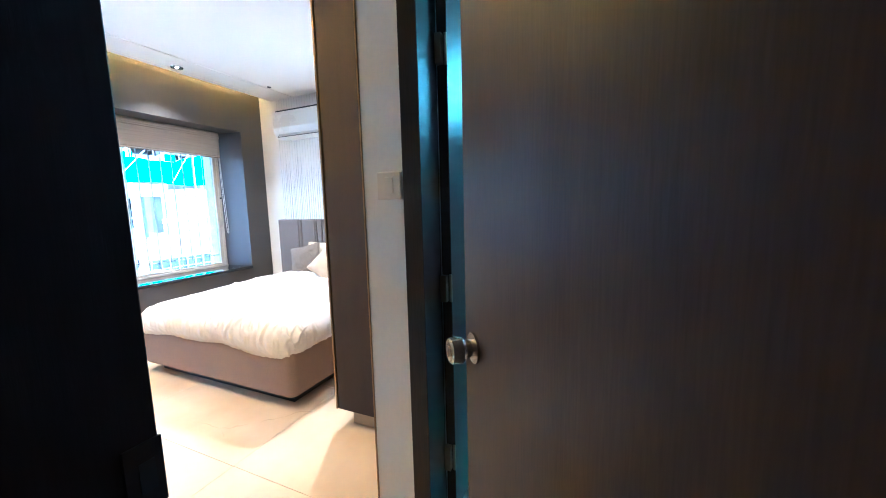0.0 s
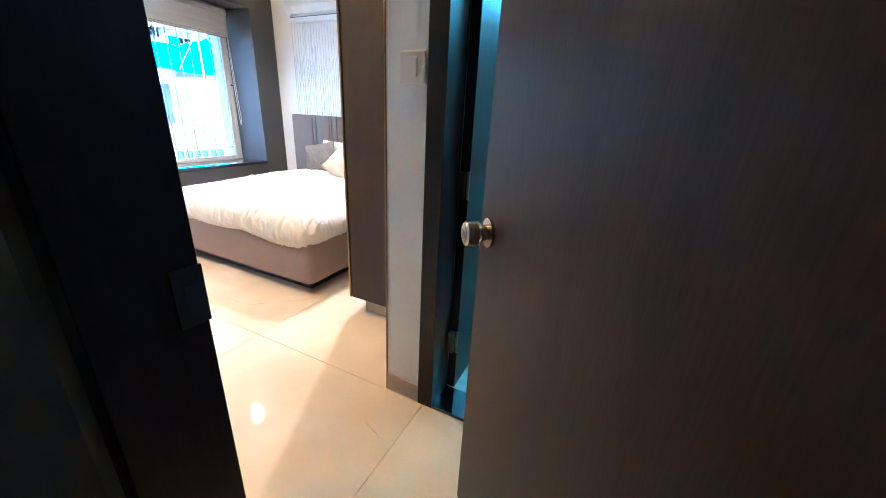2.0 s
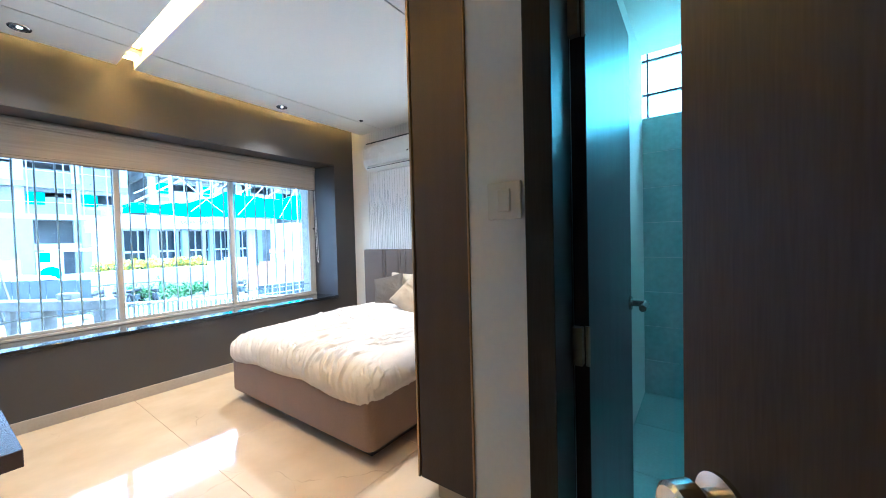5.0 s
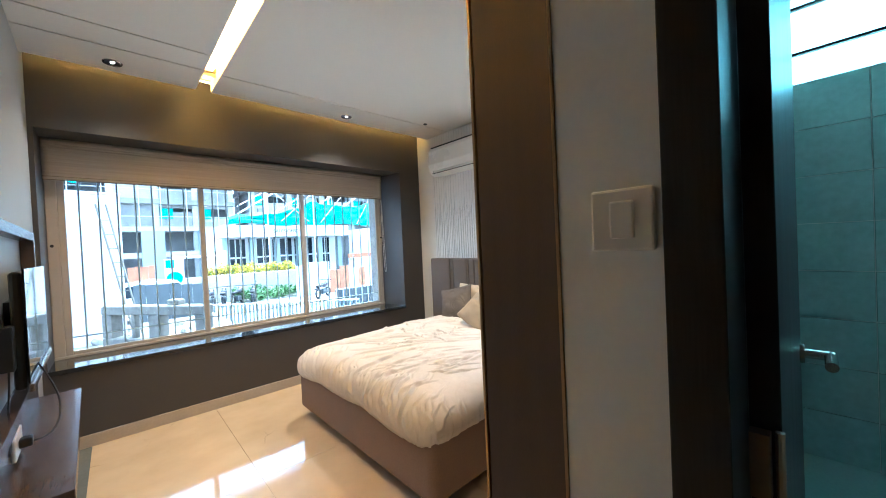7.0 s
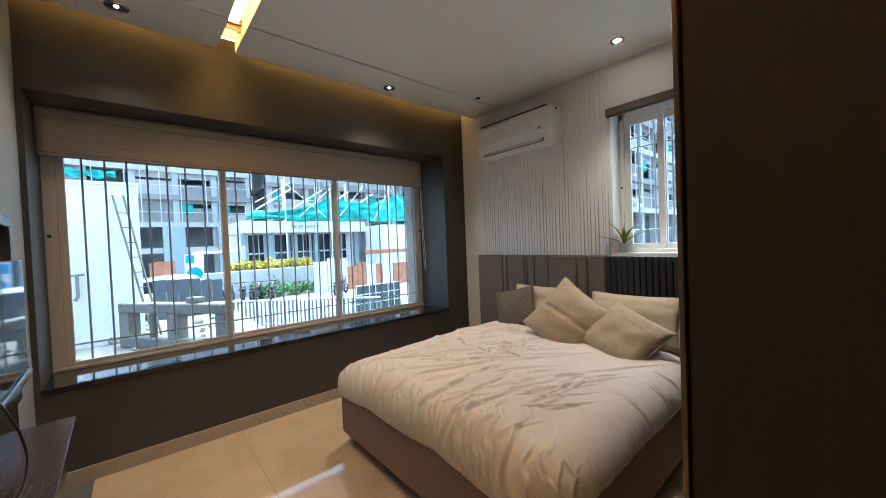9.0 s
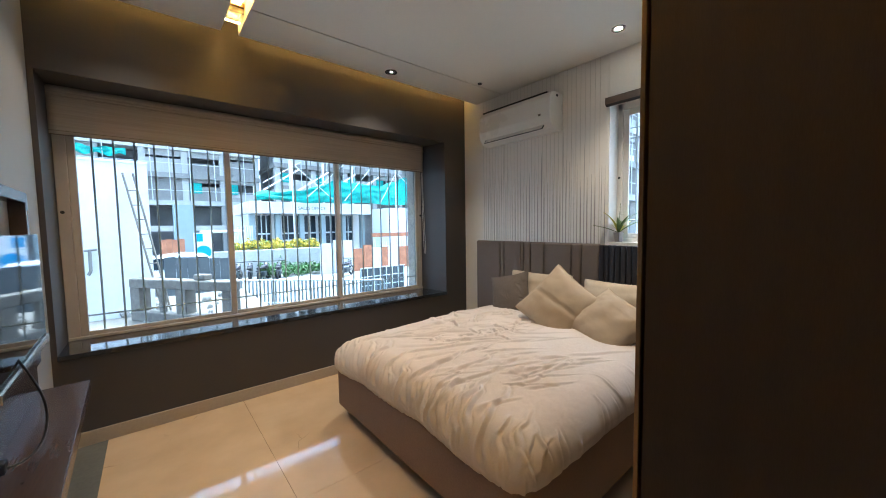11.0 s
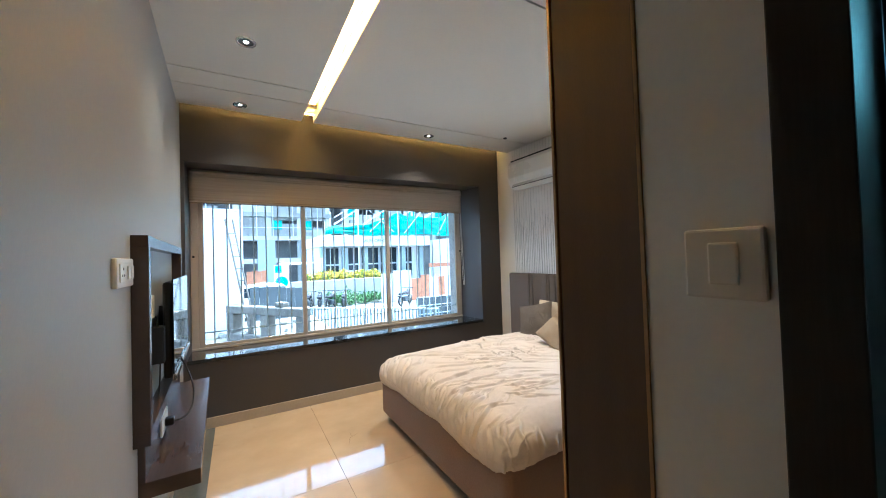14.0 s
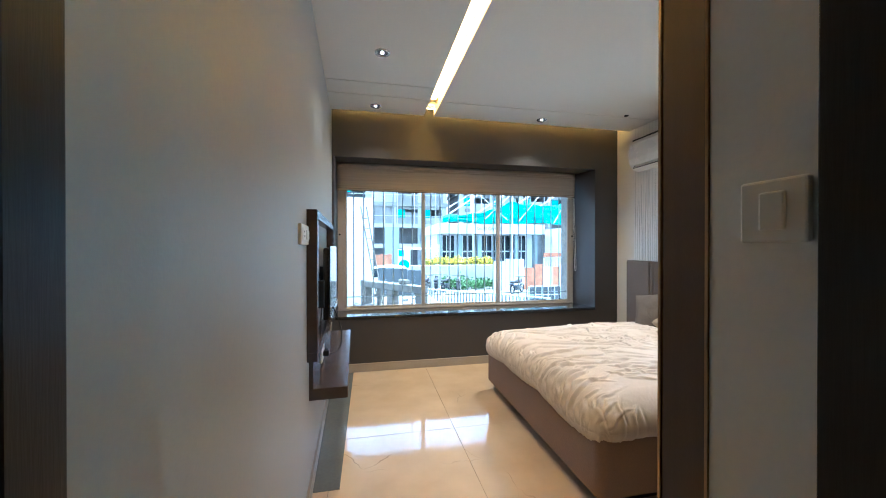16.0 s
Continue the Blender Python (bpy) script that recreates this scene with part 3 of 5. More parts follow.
def pillow(name, label, category, material, loc, w, h, t, rx, ry, rz, seed, pleats=0, seam=False, spin=0):
    """A filled cushion: two bulging faces that meet in a pinched edge. Local z is its thickness."""
    n = 30
    m = pose(*loc, rx, ry, rz) @ pose(0, 0, 0, 0, 0, spin)
    bm = bmesh.new()
    tops, bots = [], []
    for i in range(n + 1):
        ra, rb = [], []
        for j in range(n + 1):
            u, v = -1 + 2 * i / n, -1 + 2 * j / n
            x = w / 2 * u * (1 - 0.09 * (1 - v * v) * u * u)
            y = h / 2 * v * (1 - 0.09 * (1 - u * u) * v * v)
            k = max(0.0, (1 - u * u)) ** 0.42 * max(0.0, (1 - v * v)) ** 0.42
            wr = 0.016 * noise.noise((u * 2.2 + seed, v * 2.2, 0)) + 0.010 * noise.noise((u * 5 + seed, v * 5, 3)) * (0.4 + abs(u * v))
            wr += 0.006 * math.sin(9 * math.atan2(v, u) + seed) * (u * u + v * v) * 0.5
            if pleats and -0.5 < u < 0.5:
                wr += 0.005 * math.sin(u * pleats)
            z = k * (t / 2 + wr)
            if seam and abs(u + 0.12 * v) < 0.08:
                z -= 0.024 * (1 - abs(u + 0.12 * v) / 0.08) * k
            edge = i in (0, n) or j in (0, n)
            va = bm.verts.new(m @ Vector((x, y, z)))
            ra.append(va)
            rb.append(va if edge else bm.verts.new(m @ Vector((x, y, -k * (t / 2 - wr * 0.5)))))
        tops.append(ra)
        bots.append(rb)
    for i in range(n):
        for j in range(n):
            bm.faces.new((tops[i][j], tops[i + 1][j], tops[i + 1][j + 1], tops[i][j + 1]))
            bm.faces.new((bots[i][j], bots[i][j + 1], bots[i + 1][j + 1], bots[i + 1][j]))
    th = thing(name, (loc[0], loc[1], 0.58), label, category, "pillows on the bed")
    part("cover", bm, material, th, smooth=True)
    pts = []
    for q in range(0, 4 * n, 3):
        s, f = divmod(q, n)
        u, v = ((-1 + 2 * f / n, -1), (1, -1 + 2 * f / n), (1 - 2 * f / n, 1), (-1, 1 - 2 * f / n))[s]
        x = w / 2 * u * (1 - 0.09 * (1 - v * v) * u * u)
        y = h / 2 * v * (1 - 0.09 * (1 - u * u) * v * v)
        pts.append(m @ Vector((x * 1.004, y * 1.004, 0)))
    tube("piping", [tuple(p) for p in pts + pts[:1]], 0.004, material, th)
    return th


# sleeping pillows lean on the headboard, cushions stand in front
pillow("pillow", "cream cotton sleeping pillow leaning on the headboard", "pillow", M_SHEET, (3.10, 2.88, 0.70), 0.36, 0.62, 0.15, 0, -70, 2, 1.0)
pillow("pillow", "cream cotton sleeping pillow leaning on the headboard", "pillow", M_SHEET, (3.07, 2.14, 0.70), 0.36, 0.62, 0.17, 0, -62, 3, 2.0)
pillow("cushion", "brown woven cushion with a lozenge pattern", "cushion", M_BROWNCUSH, (2.945, 3.05, 0.69), 0.35, 0.36, 0.14, 0, -66, 14, 3.0, spin=14)
pillow("cushion", "beige linen cushion with a stitched seam, tipped on its corner", "cushion", M_CUSHION, (2.77, 2.46, 0.705), 0.47, 0.47, 0.19, 0, -60, 14, 4.0, seam=True, spin=-36)
pillow("cushion", "beige linen cushion with a band of pleats", "cushion", M_CUSHION, (2.765, 2.08, 0.645), 0.40, 0.46, 0.19, 0, -44, -6, 5.0, pleats=46, spin=-24)


def headboard():
    hb = thing("headboard", (3.27, 3.1, 0.0), "padded taupe suede headboard with stitched vertical channels", "headboard")
    part("backing", boxes((3.272, 3.297, 1.42, 3.725, 0.0, 1.12)), M_NAVY, hb)
    ys = [3.735, 3.40, 3.35, 3.14, 3.11, 3.03, 2.885, 2.62, 2.53, 2.385]
    for a, b in zip(ys, ys[1:]):
        bm = bmesh.new()
        box(bm, 3.205, 3.272, b + 0.002, a - 0.002, 0.05, 1.135, bevel=min(0.016, (a - b) * 0.3), seg=3)
        part("channel", bm, M_HEADFAB, hb)
    y = 2.382
    while y > 1.45:
        part("slat", boxes((3.215, 3.272, y - 0.034, y, 0.05, 1.125), bevel=0.006), M_NAVY, hb, "dark fluted slat")
        y -= 0.042


headboard()


def stripes():
    """Pale wallpaper with slim raised stripes that reach up to uneven heights."""
    p = thing("striped_wallpaper", (3.3, 3.05, 1.13), "cream wallpaper with slim white and grey vertical stripes", "wallpaper")
    part("sheet", boxes((3.2955, 3.2995, 2.36, 3.74, 1.0, 2.597)), M_CREAM, p)
    y = 3.70
    while y > 2.40:
        # thin raised strip; the shade of a groove is put into its darker colour
        part("groove_shade_line", boxes((3.2935, 3.2955, y - 0.003, y, 1.0, 2.597)), M_GLINE, p)
        y -= 0.041
    rng = random.Random(11)
    y = 3.715
    k = 0
    while y > 2.38:
        grey = k % 2 == 1
        w = rng.choice((0.004, 0.006, 0.009)) if grey else rng.choice((0.010, 0.014, 0.019))
        top = rng.uniform(1.66, 1.86) if k % 7 else rng.uniform(1.92, 2.15)
        lo = top - rng.uniform(0.22, 0.36)
        bm = bmesh.new()
        pts = [(y, 1.0), (y - w, 1.0), (y - w, lo), (y - w * 0.55, top), (y - w * 0.45, top), (y, lo)]
        x1 = 3.2945 if grey else 3.2915
        a = [bm.verts.new((3.2955, q[0], q[1])) for q in pts]
        b = [bm.verts.new((x1, q[0], q[1])) for q in pts]
        bm.faces.new(b)
        for i in range(6):
            bm.faces.new((a[i], a[(i + 1) % 6], b[(i + 1) % 6], b[i]))
        part("stripe", bm, M_GSTRIPE if grey else M_WSTRIPE, p)
        y -= w + rng.choice((0.001, 0.003, 0.008))
        k += 1


stripes()


def air_conditioner():
    a = thing("air_conditioner", (3.3, 3.15, 2.24), "white split air conditioner mounted high on the cream wall", "air conditioner")
    y0, y1 = 2.755, 3.575
    bm = bmesh.new()
    prof = [(3.298, 2.10), (3.298, 2.405), (3.165, 2.41), (3.125, 2.395), (3.108, 2.36), (3.10, 2.21), (3.115, 2.15), (3.15, 2.108), (3.20, 2.088)]
    prism(bm, prof, y0, y1)
    ends = [e for e in bm.edges if abs(e.verts[0].co.y - e.verts[1].co.y) < 1e-4]
    bmesh.ops.bevel(bm, geom=ends, offset=0.008, segments=2, affect="EDGES", profile=0.5)
    part("casing", bm, M_AC, a)
    part("top_grille", boxes((3.128, 3.16, y0 + 0.05, y1 - 0.03, 2.398, 2.412)), M_DARKSLOT, a, "dark intake grille")
    bm = bmesh.new()
    mm = Matrix.Translation((3.118, (y0 + y1) / 2, 2.128)) @ Matrix.Rotation(radians(38), 4, "Y")
    box(bm, -0.004, 0.004, -0.33, 0.33, -0.028, 0.028, bevel=0.002, m=mm)
    part("flap", bm, M_AC, a)
    bm = bmesh.new()
    mm2 = Matrix.Translation((3.1215, (y0 + y1) / 2, 2.1305)) @ Matrix.Rotation(radians(38), 4, "Y")
    box(bm, -0.004, 0.004, -0.337, 0.337, -0.034, 0.034, m=mm2)
    part("outlet", bm, M_DARKSLOT, a, "dark plate painted as the shade in the air outlet gap")
    part("badge", boxes((3.0985, 3.102, y0 + 0.09, y0 + 0.115, 2.215, 2.232)), M_STEEL, a)
    part("side_label", boxes((3.19, 3.215, y0 - 0.002, y0 + 0.003, 2.37, 2.388)), M_DARKSLOT, a)


air_conditioner()


# ---- small window behind the bed ----
def small_window():
    w = thing("window_2", (3.45, 1.9, NZ0), "white sliding window with clear glass over the bed head", "window", kind="structure")
    x0, x1 = 3.44, 3.50
    part("window_frame", boxes((x0, x1, NY0, NY1, NZ0, NZ0 + 0.035), (x0, x1, NY0, NY1, NZ1 - 0.05, NZ1), (x0, x1, NY0, NY0 + 0.04, NZ0, NZ1), (x0, x1, NY1 - 0.04, NY1, NZ0, NZ1), bevel=0.004), M_WHITEPLASTIC, w)
    for a, b in ((2.03, 2.31), (1.49, 2.07)):
        d = 0.0 if a > 2 else 0.022
        s = part("sash", boxes((x0 + 0.006 + d, x0 + 0.026 + d, a, a + 0.045, NZ0 + 0.035, NZ1 - 0.05), (x0 + 0.006 + d, x0 + 0.026 + d, b - 0.045, b, NZ0 + 0.035, NZ1 - 0.05), (x0 + 0.006 + d, x0 + 0.026 + d, a + 0.045, b - 0.045, NZ0 + 0.035, NZ0 + 0.075), (x0 + 0.006 + d, x0 + 0.026 + d, a + 0.045, b - 0.045, NZ1 - 0.10, NZ1 - 0.05), bevel=0.003), M_WHITEPLASTIC, w)
        pn = part("pane", boxes((x0 + 0.014 + d, x0 + 0.018 + d, a + 0.045, b - 0.045, NZ0 + 0.075, NZ1 - 0.10)), M_GLASS, s)
        pn.visible_shadow = False
    part("latch", rod(bmesh.new(), (x0 - 0.004, 2.335, 1.66), (x0 + 0.004, 2.335, 1.66), 0.009), M_BLACK, w)
    part("window_sill", boxes((3.302, x0, NY0, NY1, NZ0 - 0.001, NZ0 + 0.006)), M_WHITEPLASTIC, w)
    g = thing("window_grille", (3.54, 1.9, NZ0), "grey painted steel bars outside the small window", "grille")
    for y in (2.24, 2.12, 2.0, 1.88, 1.76, 1.64, 1.52):
        part("bar", rod(bmesh.new(), (3.53, y, NZ0), (3.53, y, NZ1), 0.006, 8), M_BARS, g)
    for z in (1.98, 2.06, 1.32):
        part("cross_bar", rod(bmesh.new(), (3.536, NY0, z), (3.536, NY1, z), 0.006, 8), M_BARS, g)
    b = thing("roller_blind", (3.28, 1.9, 2.24), "dark taupe blind rolled up over the small window", "blind")
    part("pelmet", boxes((3.262, 3.298, 1.42, 2.375, 2.205, 2.262), bevel=0.006), M_HEADFAB, b)
    part("roll", rod(bmesh.new(), (3.275, 1.43, 2.205), (3.275, 2.365, 2.205), 0.013), M_NAVY, b)


small_window()


def plant():
    p = thing("potted_plant", (3.365, 2.30, NZ0), "small green plant with white flowers in a grey pot", "plant")
    bm = bmesh.new()
    bmesh.ops.create_cone(bm, cap_ends=True, segments=6, radius1=0.03, radius2=0.042, depth=0.075, matrix=Matrix.Translation((3.365, 2.30, NZ0 + 0.0455)))
    part("pot", bm, M_POT, p)
    rng = random.Random(3)
    for i in range(11):
        a = i * 2.4 + rng.uniform(-0.3, 0.3)
        ln = rng.uniform(0.15, 0.25)
        up = rng.uniform(0.4, 1.4)
        bm = bmesh.new()
        prev = None
        for k in range(6):
            f = k / 5
            r = ln * f * math.cos(up * (1 - 0.35 * f))
            z = NZ0 + 0.08 + ln * f * math.sin(up * (1 - 0.35 * f))
            w = 0.011 * math.sin(math.pi * (0.15 + 0.85 * f)) + 0.001
            c = Vector((3.365 + r * math.cos(a), 2.30 + r * math.sin(a), z))
            sd = Vector((-math.sin(a), math.cos(a), 0)) * w
            cur = (bm.verts.new(c - sd), bm.verts.new(c - Vector((0, 0, 0.004))), bm.verts.new(c + sd))
            if prev:
                bm.faces.new((prev[0], cur[0], cur[1], prev[1]))
                bm.faces.new((prev[1], cur[1], cur[2], prev[2]))
            prev = cur
        part("leaf", bm, M_LEAFY if i % 3 == 0 else M_LEAF, p)
    for i in range(9):
        c = (3.365 + rng.uniform(-0.015, 0.015), 2.285 + rng.uniform(-0.025, 0.02), NZ0 + 0.20 + 0.013 * i)
        bm = bmesh.new()
        bmesh.ops.create_icosphere(bm, subdivisions=1, radius=0.010, matrix=Matrix.Translation(c) @ Matrix.Diagonal((1, 1, 0.6, 1)))
        part("flower", bm, M_PETAL, p)
    tube("stem", [(3.365, 2.30, NZ0 + 0.08), (3.366, 2.295, NZ0 + 0.18), (3.364, 2.287, NZ0 + 0.31)], 0.002, M_LEAF, p)


plant()

# ---- television wall: positions along the left wall, measured from its start ----
YL = lambda y: (y - 0.555) / math.cos(LA)


def lbox(*r, bevel=0.002):
    """Boxes against the left wall: depth from wall, world-like y, z."""
    bm = bmesh.new()
    for (d0, d1, a, b, z0, z1) in r:
        box(bm, d0, d1, YL(a), YL(b), z0, z1, bevel=bevel, m=LEFT)
    return bm


def tv_unit():
    u = thing("tv_unit", LEFT @ Vector((0.02, YL(2.7), 0.5)), "dark walnut television panel frame with a floating shelf", "tv unit")
    part("top_rail", lbox((0, 0.05, 2.07, 3.35, 1.42, 1.462)), M_TVWOOD, u)
    part("side_rail", lbox((0, 0.05, 2.07, 2.115, 0.765, 1.42)), M_TVWOOD, u)
    part("side_rail", lbox((0, 0.05, 3.305, 3.35, 0.765, 1.42)), M_TVWOOD, u)
    part("bottom_rail", lbox((0, 0.05, 2.07, 3.35, 0.72, 0.765)), M_TVWOOD, u)
    part("back_board", lbox((0, 0.022, 2.15, 3.45, 0.56, 0.72)), M_TVWOOD, u)
    part("shelf", lbox((0, 0.19, 2.15, 3.45, 0.50, 0.56), bevel=0.003), M_TVWOOD, u)
    part("cable_slot_shade", lbox((0.022, 0.026, 2.45, 2.75, 0.62, 0.66)), M_DARKSLOT, u)
    s = thing("socket_plate", LEFT @ Vector((0.03, YL(2.62), 0.6)), "white socket plate above the walnut shelf", "socket")
    part("plate", lbox((0.022, 0.034, 2.50, 2.68, 0.575, 0.66), bevel=0.004), M_WHITEPLASTIC, s)
    part("plug", lbox((0.034, 0.07, 2.56, 2.60, 0.60, 0.635), bevel=0.006), M_BLACK, s)
    t = thing("television", LEFT @ Vector((0.06, YL(2.9), 1.05)), "flat black television with glossy screen on a wall bracket", "television")
    m = LEFT @ Matrix.Translation((0.075, YL(2.88), 1.06))
    part("back_shell", box(bmesh.new(), -0.035, 0.0, -0.39, 0.39, -0.225, 0.215, bevel=0.012, m=m), M_BLACK, t)
    part("screen", box(bmesh.new(), 0.0, 0.006, -0.395, 0.395, -0.20, 0.225, bevel=0.002, m=m), M_SCREEN, t)
    part("chin", box(bmesh.new(), -0.002, 0.016, -0.395, 0.395, -0.235, -0.203, bevel=0.005, m=m), M_STEEL, t, "shiny grey lower edge")
    part("bracket", lbox((0.0, 0.045, 2.72, 2.98, 0.95, 1.15)), M_BLACK, t)
    part("cable_box", lbox((0.0, 0.05, 2.44, 2.52, 0.92, 1.08), bevel=0.004), M_BLACK, t)
    o = thing("socket_plate", LEFT @ Vector((0.01, YL(2.48), 1.15)), "small white socket plate behind the television", "socket")
    part("plate", lbox((0.0, 0.012, 2.43, 2.50, 1.12, 1.22), bevel=0.004), M_WHITEPLASTIC, o)
    c = [LEFT @ Vector(p) for p in ((0.05, YL(2.58), 0.617), (0.12, YL(2.58), 0.60), (0.155, YL(2.70), 0.66), (0.13, YL(2.74), 0.78), (0.07, YL(2.76), 0.90))]
    tagged(tube("power_cable", [tuple(q) for q in c], 0.0035, M_BLACK), "thin black power cable hanging from the television", "cable")
    c = [LEFT @ Vector(p) for p in ((0.02, YL(2.46), 1.13), (0.045, YL(2.45), 1.0), (0.03, YL(2.47), 0.85), (0.02, YL(2.50), 0.72))]
    tagged(tube("signal_cable", [tuple(q) for q in c], 0.003, M_BLACK), "thin black cable behind the television", "cable")


tv_unit()


def left_switch():
    s = thing("switch_board", LEFT @ Vector((0.0, YL(1.92), 1.33)), "glossy white switch board with socket beside the television frame", "switch")
    part("plate", lbox((0, 0.014, 1.81, 2.035, 1.288, 1.378), bevel=0.004), M_WHITEPLASTIC, s)
    part("inset", lbox((0.014, 0.017, 1.835, 2.01, 1.305, 1.362), bevel=0.001), M_WHITEPLASTIC, s)
    for y in (1.925, 1.968):
        part("rocker", lbox((0.017, 0.021, y, y + 0.035, 1.312, 1.355), bevel=0.002), M_WHITEPLASTIC, s)
    for dy, dz in ((0, 0.012), (-0.012, -0.008), (0.012, -0.008)):
        a = LEFT @ Vector((0.0165, YL(1.872 + dy), 1.333 + dz))
        b = LEFT @ Vector((0.0178, YL(1.872 + dy), 1.333 + dz))
        part("socket_hole_shade", rod(bmesh.new(), a, b, 0.004, 8), M_DARKSLOT, s)


left_switch()


def right_switch():
    s = thing("light_switch", (0.98, 0.69, 1.33), "square white light switch on the cream wall", "switch")
    part("plate", boxes((0.973, 0.985, 0.636, 0.728, 1.284, 1.379), bevel=0.004), M_CREAMPL, s)
    part("rocker", boxes((0.968, 0.974, 0.662, 0.697, 1.303, 1.360), bevel=0.003), M_CREAMPL, s)


right_switch()


# ---- wardrobe between passage and bed ----
def wardrobe():
    w = thing("wardrobe", (2.3, 1.1, 0.0), "tall taupe laminate wardrobe with brass edge trim", "wardrobe")
    part("side_panel", boxes((1.435, 1.455, 0.793, 1.366, 0.108, 2.597)), M_WARD, w)
    part("body", boxes((1.455, 3.195, 0.793, 1.362, 0.112, 2.595)), M_WARD, w)
    for i in range(3):
        a = 1.457 + i * 0.58
        part("door", boxes((a, a + 0.576, 1.364, 1.384, 0.112, 2.593), bevel=0.001), M_WARD, w)
    part("edge_trim", boxes((1.431, 1.456, 1.374, 1.386, 0.106, 2.598), bevel=0.002), M_BRASS, w, "slim brass edge trim")
    part("plinth", boxes((1.49, 3.195, 0.793, 1.31, 0.0, 0.108)), M_SKIRT, w, "recessed beige plinth")


wardrobe()
struct("corner_trim", boxes((0.981, 0.9995, 0.79, 0.796, 0.0, 2.597)), M_BRASS, "slim brass trim on the wall corner", "trim")
struct("skirting_passage", boxes((0.979, 0.985, 0.627, 0.79, 0.0, 0.085)), M_SKIRT, "beige marble skirting under the light switch", "skirting")
struct("skirting_left", boxes((0.0, 0.012, 0.07, YL(3.98), 0.0, 0.085), m=LEFT), M_SKIRT, "beige marble skirting along the grey wall", "skirting")


# ---- doors ----
def knob_set(parent, m):
    """A round lever-less door knob: rose, neck, barrel with key face; along local +y."""
    bm = bmesh.new()
    rod(bm, (0, 0, 0), (0, 0.006, 0), 0.034, 28)
    bmesh.ops.transform(bm, matrix=m, verts=bm.verts)
    kn = part("rose", bm, M_STEEL, parent, "round steel rose", smooth=False)
    bm = bmesh.new()
    rod(bm, (0, 0.006, 0), (0, 0.026, 0), 0.019, 24)
    rod(bm, (0, 0.024, 0), (0, 0.033, 0), 0.021, 24, 0.030)
    rod(bm, (0, 0.033, 0), (0, 0.056, 0), 0.030, 28, 0.0285)
    rod(bm, (0, 0.056, 0), (0, 0.060, 0), 0.0285, 28, 0.024)
    bmesh.ops.transform(bm, matrix=m, verts=bm.verts)
    part("knob", bm, M_STEEL, kn)
    bm = bmesh.new()
    rod(bm, (0, 0.0602, 0), (0, 0.0615, 0), 0.012, 16)
    bmesh.ops.transform(bm, matrix=m, verts=bm.verts)
    part("key_cylinder", bm, M_HINGE, kn)
    bm = bmesh.new()
    box(bm, -0.0015, 0.0015, 0.0612, 0.0622, -0.006, 0.006, m=m)
    part("keyhole_shade", bm, M_DARKSLOT, kn)


DOOR = Matrix.Translation((0.10, -0.17, 0)) @ Matrix.Rotation(math.atan2(0.472, 0.58), 4, "Z")


def entry_door():
    d = thing("door_1", (0.10, -0.17, 0), "dark wenge veneer entry door standing half open", "door", kind="structure")
    leaf = part("door_leaf", box(bmesh.new(), 0.004, 0.748, -0.036, 0, 0.008, 2.095, bevel=0.002, m=DOOR), M_WENGE, d)
    knob_set(leaf, DOOR @ Matrix.Translation((0.688, 0.0, 0.945)))
    part("latch_plate", box(bmesh.new(), 0.7475, 0.7495, -0.030, -0.006, 0.86, 1.03, m=DOOR), M_STEEL, leaf)


entry_door()
fr = thing("door_frame_1", (0.09, 0.2, 0), "dark wooden frame of the entry door", "door frame", kind="structure")
part("jamb", boxes((0.02, 0.158, 0.535, 0.586, 0, 2.165), bevel=0.002), M_FRAME, fr)
part("jamb", boxes((0.02, 0.160, -0.245, -0.178, 0, 2.165), bevel=0.002), M_FRAME, fr)
part("head", boxes((0.02, 0.160, -0.178, 0.555, 2.10, 2.165), bevel=0.002), M_FRAME, fr)
part("strike_plate", boxes((0.118, 0.1605, 0.5325, 0.537, 0.885, 0.975), bevel=0.001), M_STRIKE, fr, "dark worn strike plate")
part("strike_hole_shade", boxes((0.132, 0.150, 0.531, 0.534, 0.91, 0.95)), M_DARKSLOT, fr)


